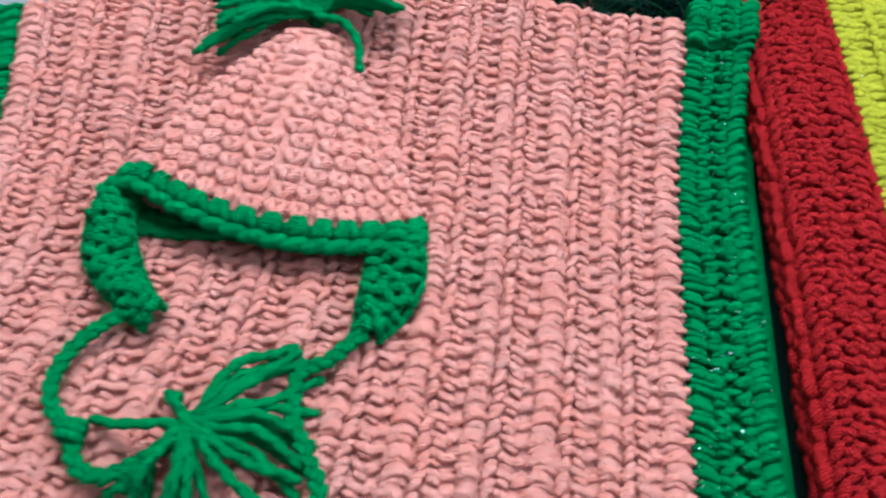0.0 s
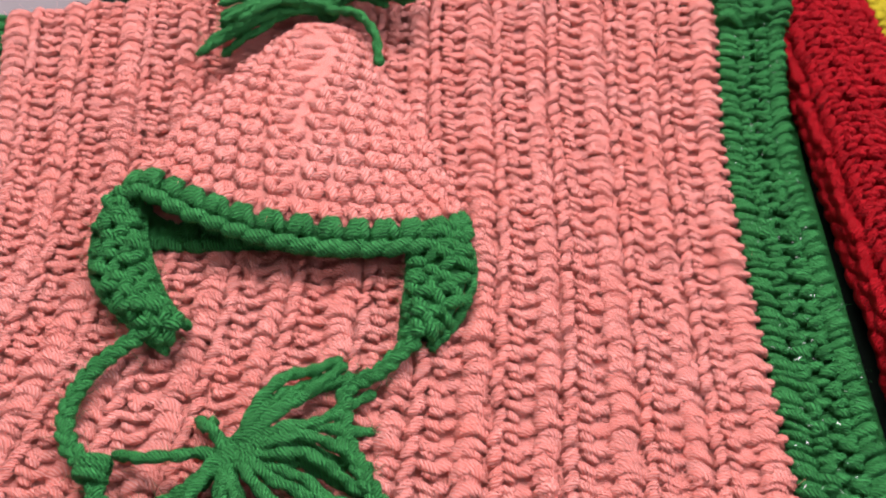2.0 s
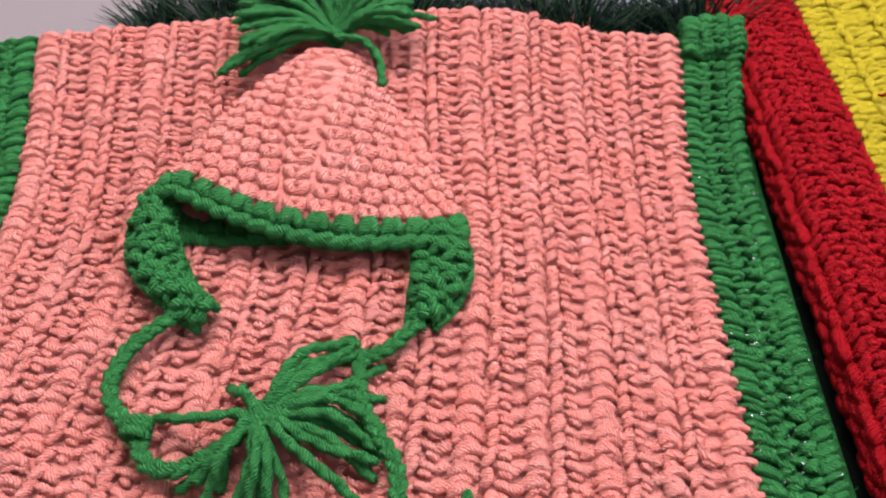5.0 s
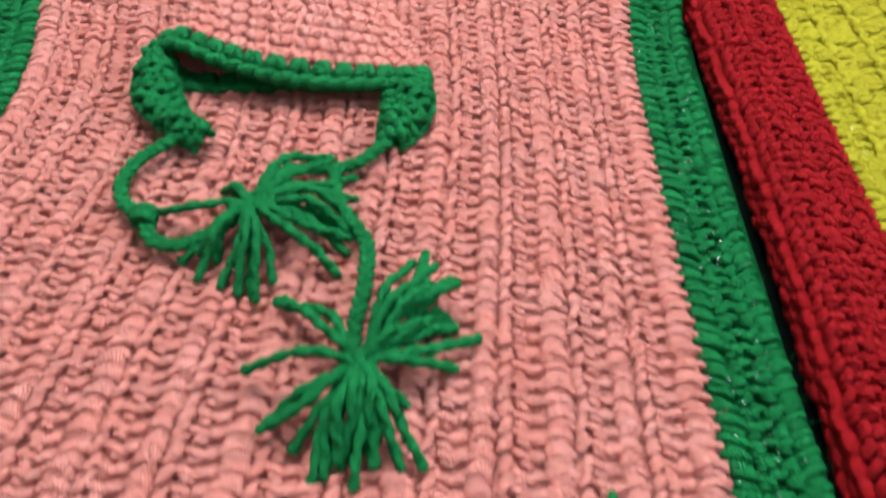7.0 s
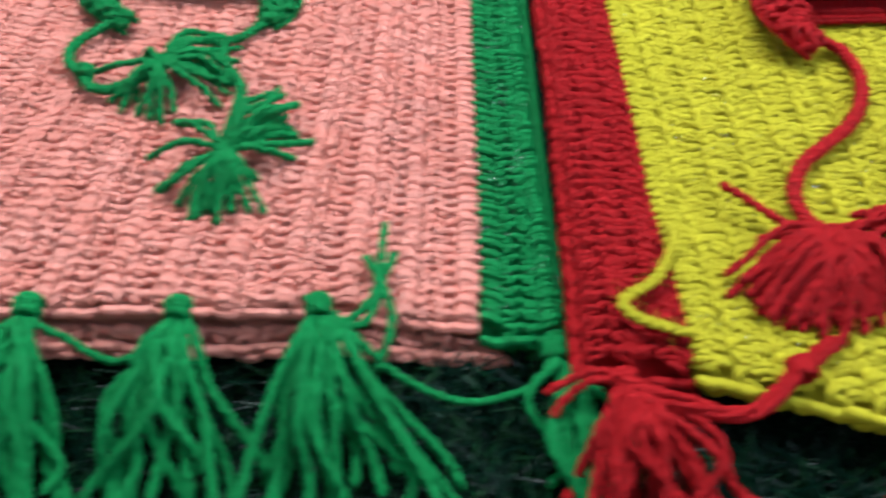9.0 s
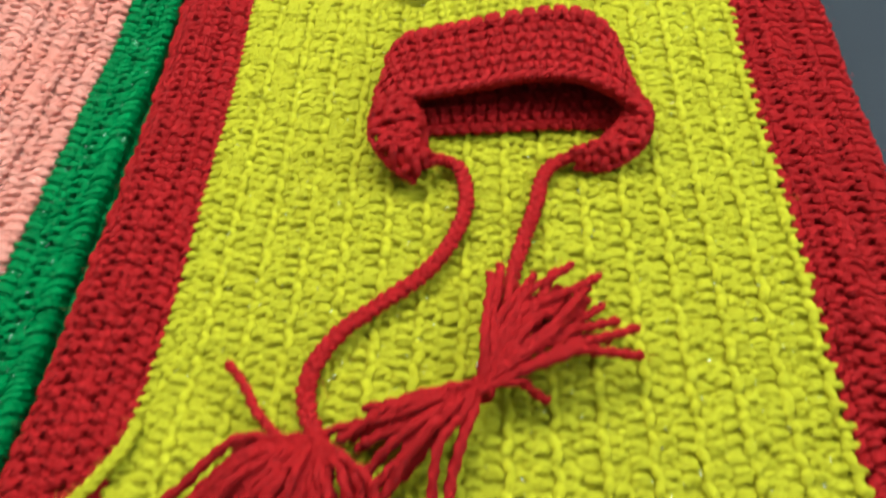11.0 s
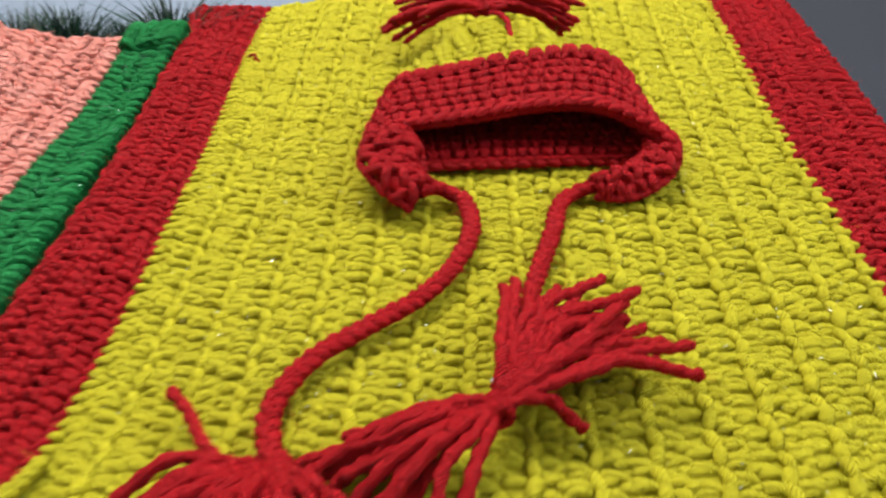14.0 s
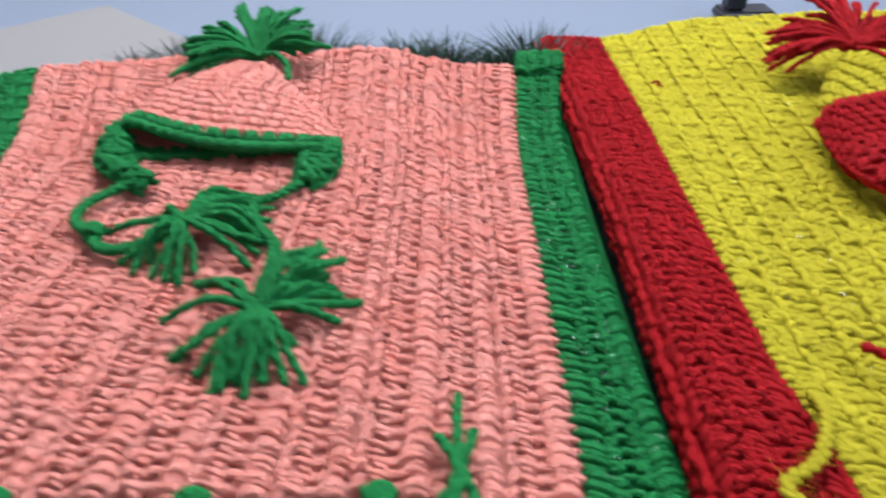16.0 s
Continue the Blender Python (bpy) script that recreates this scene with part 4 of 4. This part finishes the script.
def yellow_blanket():
    t = thing("yellow_blanket", "bright yellow crocheted baby blanket with red side borders and fringe", "blanket", "crocheted blankets", (0.5, 0.28, -0.03))
    rise = lambda x, y: -0.009 - 0.010 * np.exp(-(((x - 0.340) / 0.055) ** 2)) * smooth(y / 0.12) + 0.010 * smooth((0.40 - x) / 0.10) * smooth((0.11 - y) / 0.12)
    body = Cloth(YEL_L, YEL_R, share_line(-0.046, -0.100, -0.018), share_line(0.685, 0.735, 0.02), seed=3.0, lift=rise, round_low=0.012)
    panel = body.base("panel", YELLOW, t, 0.009, sink=-0.0005)
    cols = columns_of(*[(0.0267, "puff")] * 15)
    body.edge(YELLOW, panel, "low", 0.40, ((-0.002, 0.000), (-0.007, 0.001)))
    body.rows(YELLOW, panel, cols, 0.76, 0.0088, fuzz=1.0)
    tinsel(body, 1000, panel, 6)
    left = Cloth(RED_L, YEL_L, share_line(-0.040, -0.046), share_line(0.665, 0.685), seed=3.0, lift=rise, round_left=0.016, round_low=0.016)
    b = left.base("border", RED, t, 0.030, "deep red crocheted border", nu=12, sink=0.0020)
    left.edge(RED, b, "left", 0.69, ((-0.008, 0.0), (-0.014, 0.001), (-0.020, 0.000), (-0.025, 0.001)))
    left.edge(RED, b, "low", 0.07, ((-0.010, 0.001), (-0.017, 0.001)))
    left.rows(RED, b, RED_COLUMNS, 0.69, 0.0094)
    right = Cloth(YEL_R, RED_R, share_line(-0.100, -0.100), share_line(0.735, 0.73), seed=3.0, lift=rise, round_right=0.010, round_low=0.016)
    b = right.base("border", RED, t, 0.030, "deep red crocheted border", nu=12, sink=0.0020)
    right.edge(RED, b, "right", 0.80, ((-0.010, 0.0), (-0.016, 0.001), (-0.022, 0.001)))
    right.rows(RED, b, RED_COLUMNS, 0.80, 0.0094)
    teeth("seam", YEL_R, -0.09, 0.70, 0.0125, 0.0055, YELLOW, panel, lambda x, y: rise(x, y) + wave(x, y, 3.0) + 0.0015, 0.0027)
    teeth("seam", YEL_L, -0.04, 0.64, 0.0085, 0.002, YELLOW, panel, lambda x, y: rise(x, y) + wave(x, y, 3.0) + 0.0008, way=-1)
    for k, (x, y, z, dx, n, wide) in enumerate(((0.424, -0.074, -0.008, 0.0, 14, 0.035), (0.513, -0.088, -0.008, 0.006, 14, 0.035), (0.605, -0.104, -0.008, 0.006, 13, 0.03), (0.69, -0.106, -0.008, 0.0, 10, 0.03))):
        fringe_tassel(t, (x, y, z), (dx, -0.110), n + 1, 60 + k, RED, 0.030, wide=wide * 1.2)
    corner = fringe_tassel(t, (0.258, -0.050, -0.006), (0.012, -0.095), 28, 71, RED, 0.026, wide=0.050)
    strand_objects("strand", [[(0.258, -0.050, 0.000), (0.241, -0.047, 0.002), (0.228, -0.049, 0.000), (0.213, -0.055, -0.006)],
                              [(0.250, -0.052, 0.002), (0.236, -0.054, 0.002), (0.224, -0.058, -0.004), (0.216, -0.068, -0.01)],
                              ], 0.0024, RED, corner)
    rope("strand", [(0.254, -0.052, 0.000), (0.284, -0.068, 0.002), (0.322, -0.075, 0.000), (0.356, -0.050, 0.003), (0.398, -0.020, 0.003)], 0.0036, 5, RED, corner)
    knot_mesh("yarn_knot", (0.356, -0.050, 0.003), (0.012, 0.010, 0.011), RED, corner)
    cord("yarn_loop", [(0.310, 0.068, -0.004), (0.305, 0.043, 0.004), (0.286, 0.012, 0.009), (0.266, -0.002, 0.011), (0.263, -0.010, 0.011), (0.271, -0.018, 0.010), (0.284, -0.022, 0.008), (0.298, -0.026, 0.006)], 0.0078, YELLOW, t, label="loose yellow yarn loop over the red border")
    lint = part("red_fleck", box_bm(0.340, 0.478, 0.002, 0.343, 0.481, 0.005, 0.001), RED, t, "small fleck of red yarn caught in the yellow")
    strand_objects("strand", [[(0.336, 0.484, 0.004), (0.341, 0.480, 0.006), (0.346, 0.476, 0.003)]], 0.0011, RED, lint)


yellow_blanket()


# ---------------------------------------------------------------- the bonnets
def pompom(parent, at, heads, count, seed, material, radius=0.0024, label=""):
    """Bunch of cut yarn tied in the middle, spreading both ways."""
    hold = knot_mesh("pompom", at, (0.010, 0.010, 0.010), material, parent, 4, label)
    g = np.random.default_rng(seed)
    lines, heads, at = [], np.array(heads, float), np.array(at, float)
    for k in range(count):
        i = g.integers(len(heads) - 1)
        f = g.random()
        tip = heads[i] * (1 - f) + heads[i + 1] * f
        tip = at + (tip - at) * g.uniform(0.75, 1.05) + g.normal(0, 0.005, 3) + np.array([0, 0, g.uniform(-0.004, 0.020)])
        tip[2] = max(tip[2], 0.004)
        lines.append([at + g.normal(0, 0.002, 3), at + (tip - at) * 0.35 + np.array([0, 0, 0.008]), at + (tip - at) * 0.7 + np.array([0, 0, 0.007]), tip])
    strand_objects("strand", lines, radius, material, hold, count=20)


def strap_tassel(parent, knot, tips, extra, seed, material, radius=0.0024, rise=0.010, clumps=None, lines=()):
    hold = knot_mesh("strap_tassel", knot, (0.009, 0.009, 0.009), material, parent, 5)
    flat = [(p[0], p[1]) for p in tips]
    ends = [(p[0], p[1], p[2] if len(p) > 2 else 0.004) for p in tips] + scatter_tips(knot, clumps or flat, extra, seed, z=0.002)
    strand_objects("strand", fan_lines(knot, ends, rise, seed) + list(lines), radius, material, hold)
    return hold


def pink_bonnet():
    t = thing("pink_bonnet", "pink crocheted pixie bonnet with green brim, tie straps and pompom", "baby bonnet", "crocheted bonnets", (-0.03, 0.42, 0.0))
    rim = [(-0.124, 0.360, 0.012), (-0.108, 0.363, 0.025), (-0.078, 0.349, 0.022), (-0.045, 0.338, 0.018), (-0.010, 0.333, 0.016), (0.028, 0.337, 0.014), (0.052, 0.350, 0.009),
           (0.028, 0.356, 0.004), (-0.040, 0.349, 0.003), (-0.096, 0.348, 0.004)]
    c = Crown(rim, (-0.029, 0.505, 0.016), 0.013, 0.012)
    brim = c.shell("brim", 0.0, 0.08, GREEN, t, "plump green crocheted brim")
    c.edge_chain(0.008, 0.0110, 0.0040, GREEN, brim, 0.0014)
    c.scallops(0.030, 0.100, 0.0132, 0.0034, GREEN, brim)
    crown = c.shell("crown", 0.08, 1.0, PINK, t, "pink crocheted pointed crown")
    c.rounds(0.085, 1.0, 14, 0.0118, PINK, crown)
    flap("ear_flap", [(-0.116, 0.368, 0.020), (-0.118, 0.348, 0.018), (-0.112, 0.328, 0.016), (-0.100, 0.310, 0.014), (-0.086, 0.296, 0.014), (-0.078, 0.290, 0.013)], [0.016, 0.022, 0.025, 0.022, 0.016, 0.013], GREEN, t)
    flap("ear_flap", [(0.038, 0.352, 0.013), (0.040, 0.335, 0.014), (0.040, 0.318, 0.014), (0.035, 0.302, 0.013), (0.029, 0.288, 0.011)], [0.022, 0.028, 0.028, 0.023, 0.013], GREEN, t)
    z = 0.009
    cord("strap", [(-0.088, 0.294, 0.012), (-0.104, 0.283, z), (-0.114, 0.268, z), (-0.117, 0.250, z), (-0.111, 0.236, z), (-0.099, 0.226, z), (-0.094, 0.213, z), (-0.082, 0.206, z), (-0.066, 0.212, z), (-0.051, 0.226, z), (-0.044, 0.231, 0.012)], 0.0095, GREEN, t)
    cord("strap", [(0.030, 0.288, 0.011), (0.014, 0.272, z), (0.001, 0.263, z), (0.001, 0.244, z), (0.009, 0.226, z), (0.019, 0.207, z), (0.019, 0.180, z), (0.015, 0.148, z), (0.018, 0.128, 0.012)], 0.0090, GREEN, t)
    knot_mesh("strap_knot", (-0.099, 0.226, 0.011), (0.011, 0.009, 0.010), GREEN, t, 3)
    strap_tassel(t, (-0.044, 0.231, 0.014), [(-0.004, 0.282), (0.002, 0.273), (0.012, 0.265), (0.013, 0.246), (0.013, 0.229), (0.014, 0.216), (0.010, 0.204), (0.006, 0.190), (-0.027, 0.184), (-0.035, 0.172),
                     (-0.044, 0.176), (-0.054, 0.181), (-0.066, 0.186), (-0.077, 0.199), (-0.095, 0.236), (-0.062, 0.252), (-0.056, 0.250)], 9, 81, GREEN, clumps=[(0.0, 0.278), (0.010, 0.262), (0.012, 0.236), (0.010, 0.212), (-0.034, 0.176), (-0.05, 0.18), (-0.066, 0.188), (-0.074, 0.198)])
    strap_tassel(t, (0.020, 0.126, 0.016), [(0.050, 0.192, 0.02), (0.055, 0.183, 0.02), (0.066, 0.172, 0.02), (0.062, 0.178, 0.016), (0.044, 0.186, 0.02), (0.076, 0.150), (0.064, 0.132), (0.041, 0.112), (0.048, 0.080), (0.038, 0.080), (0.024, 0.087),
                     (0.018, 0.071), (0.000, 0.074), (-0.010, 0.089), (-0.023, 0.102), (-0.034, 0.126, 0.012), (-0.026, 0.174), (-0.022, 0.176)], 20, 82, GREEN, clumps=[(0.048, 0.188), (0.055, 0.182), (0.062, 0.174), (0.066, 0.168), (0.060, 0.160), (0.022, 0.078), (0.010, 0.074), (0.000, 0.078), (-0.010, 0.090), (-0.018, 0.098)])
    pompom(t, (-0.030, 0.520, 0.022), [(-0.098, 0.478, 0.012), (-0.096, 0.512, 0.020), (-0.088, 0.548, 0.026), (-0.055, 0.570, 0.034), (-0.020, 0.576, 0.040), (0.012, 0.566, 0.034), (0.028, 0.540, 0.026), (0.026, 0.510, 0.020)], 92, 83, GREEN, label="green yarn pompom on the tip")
    strand_objects("pompom_strand", [[(-0.030, 0.512, 0.026), (-0.012, 0.504, 0.030), (0.000, 0.488, 0.026), (0.004, 0.470, 0.018)]] * 1, 0.003, GREEN, t)


pink_bonnet()


def yellow_bonnet():
    t = thing("yellow_bonnet", "yellow crocheted bonnet with wide red brim, tie straps and pompom", "baby bonnet", "crocheted bonnets", (0.52, 0.36, 0.0))
    rim = [(0.432, 0.296, 0.014), (0.446, 0.302, 0.025), (0.466, 0.302, 0.028), (0.500, 0.306, 0.030), (0.538, 0.309, 0.034), (0.572, 0.304, 0.036), (0.598, 0.292, 0.031), (0.616, 0.276, 0.022), (0.620, 0.280, 0.012),
           (0.600, 0.288, 0.006), (0.560, 0.292, 0.004), (0.505, 0.292, 0.004), (0.450, 0.292, 0.005)]
    c = Crown(rim, (0.536, 0.492, 0.020), 0.018, 0.004, 0.003, hold=2.0, taper=1.75)
    c.flare = (0.42, 0.11, 0.010, 0.40)
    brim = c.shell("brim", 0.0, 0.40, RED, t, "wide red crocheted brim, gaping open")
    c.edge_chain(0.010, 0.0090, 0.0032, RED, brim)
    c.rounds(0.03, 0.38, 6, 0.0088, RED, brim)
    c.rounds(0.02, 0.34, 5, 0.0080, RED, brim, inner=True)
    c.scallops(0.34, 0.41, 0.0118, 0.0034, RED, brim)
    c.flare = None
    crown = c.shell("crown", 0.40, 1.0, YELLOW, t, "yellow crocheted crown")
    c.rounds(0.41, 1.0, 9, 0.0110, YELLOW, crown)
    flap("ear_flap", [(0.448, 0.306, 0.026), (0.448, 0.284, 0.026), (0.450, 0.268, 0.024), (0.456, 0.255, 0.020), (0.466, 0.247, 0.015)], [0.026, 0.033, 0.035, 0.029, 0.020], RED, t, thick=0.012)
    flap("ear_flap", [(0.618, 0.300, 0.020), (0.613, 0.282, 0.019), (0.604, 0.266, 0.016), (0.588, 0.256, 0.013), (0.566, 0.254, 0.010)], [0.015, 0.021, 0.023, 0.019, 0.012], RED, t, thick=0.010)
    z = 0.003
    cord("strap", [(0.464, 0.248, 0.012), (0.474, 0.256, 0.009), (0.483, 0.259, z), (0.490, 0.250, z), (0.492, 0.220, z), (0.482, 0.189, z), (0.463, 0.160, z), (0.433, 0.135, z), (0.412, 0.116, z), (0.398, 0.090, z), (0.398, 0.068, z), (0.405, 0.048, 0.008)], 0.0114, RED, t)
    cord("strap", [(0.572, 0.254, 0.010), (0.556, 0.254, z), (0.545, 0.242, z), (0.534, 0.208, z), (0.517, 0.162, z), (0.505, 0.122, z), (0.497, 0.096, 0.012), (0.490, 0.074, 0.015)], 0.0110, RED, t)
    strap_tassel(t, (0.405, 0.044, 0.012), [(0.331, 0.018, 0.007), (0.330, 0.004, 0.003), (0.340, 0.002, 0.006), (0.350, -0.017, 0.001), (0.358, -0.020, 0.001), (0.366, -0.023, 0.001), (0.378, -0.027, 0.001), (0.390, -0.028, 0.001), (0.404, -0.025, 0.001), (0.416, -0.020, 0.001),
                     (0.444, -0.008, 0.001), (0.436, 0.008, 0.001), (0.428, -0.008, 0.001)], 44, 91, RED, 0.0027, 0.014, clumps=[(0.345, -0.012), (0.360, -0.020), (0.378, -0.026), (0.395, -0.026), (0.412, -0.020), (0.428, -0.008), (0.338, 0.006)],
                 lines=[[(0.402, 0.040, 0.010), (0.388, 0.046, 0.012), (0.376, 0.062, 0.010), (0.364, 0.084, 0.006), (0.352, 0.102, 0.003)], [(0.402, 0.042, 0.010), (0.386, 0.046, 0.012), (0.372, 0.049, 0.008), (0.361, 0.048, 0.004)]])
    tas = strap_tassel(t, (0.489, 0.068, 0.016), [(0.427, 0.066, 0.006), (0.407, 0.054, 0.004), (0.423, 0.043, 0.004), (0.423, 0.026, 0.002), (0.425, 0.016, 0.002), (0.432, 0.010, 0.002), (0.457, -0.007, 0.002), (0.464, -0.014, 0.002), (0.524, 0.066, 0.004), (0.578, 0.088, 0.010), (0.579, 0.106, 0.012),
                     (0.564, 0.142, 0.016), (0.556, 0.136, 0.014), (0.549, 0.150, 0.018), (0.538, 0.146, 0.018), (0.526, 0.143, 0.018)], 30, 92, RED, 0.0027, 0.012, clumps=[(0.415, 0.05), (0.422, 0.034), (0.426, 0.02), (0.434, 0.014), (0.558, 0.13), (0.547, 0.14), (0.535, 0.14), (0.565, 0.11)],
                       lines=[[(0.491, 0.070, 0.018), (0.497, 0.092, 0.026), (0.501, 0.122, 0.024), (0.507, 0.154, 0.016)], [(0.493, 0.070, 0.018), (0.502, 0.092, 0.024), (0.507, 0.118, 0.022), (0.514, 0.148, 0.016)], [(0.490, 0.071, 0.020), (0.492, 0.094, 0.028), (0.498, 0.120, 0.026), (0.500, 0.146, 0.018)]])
    part("tie", box_bm(0.487, 0.0800, 0.0185, 0.499, 0.0815, 0.0205, 0.0005), WHITE_THREAD, tas, "white tying thread")
    pompom(t, (0.530, 0.500, 0.034), [(0.448, 0.470, 0.014), (0.450, 0.505, 0.020), (0.462, 0.545, 0.026), (0.510, 0.572, 0.040), (0.555, 0.568, 0.045), (0.600, 0.545, 0.034), (0.604, 0.498, 0.028), (0.590, 0.470, 0.016)], 84, 93, RED, 0.0023, "red yarn pompom on the tip")
    strand_objects("pompom_strand", [[(0.530, 0.496, 0.034), (0.538, 0.472, 0.038), (0.540, 0.440, 0.036), (0.541, 0.424, 0.030)]], 0.0022, RED, t)
    t.location.z -= 0.003


yellow_bonnet()
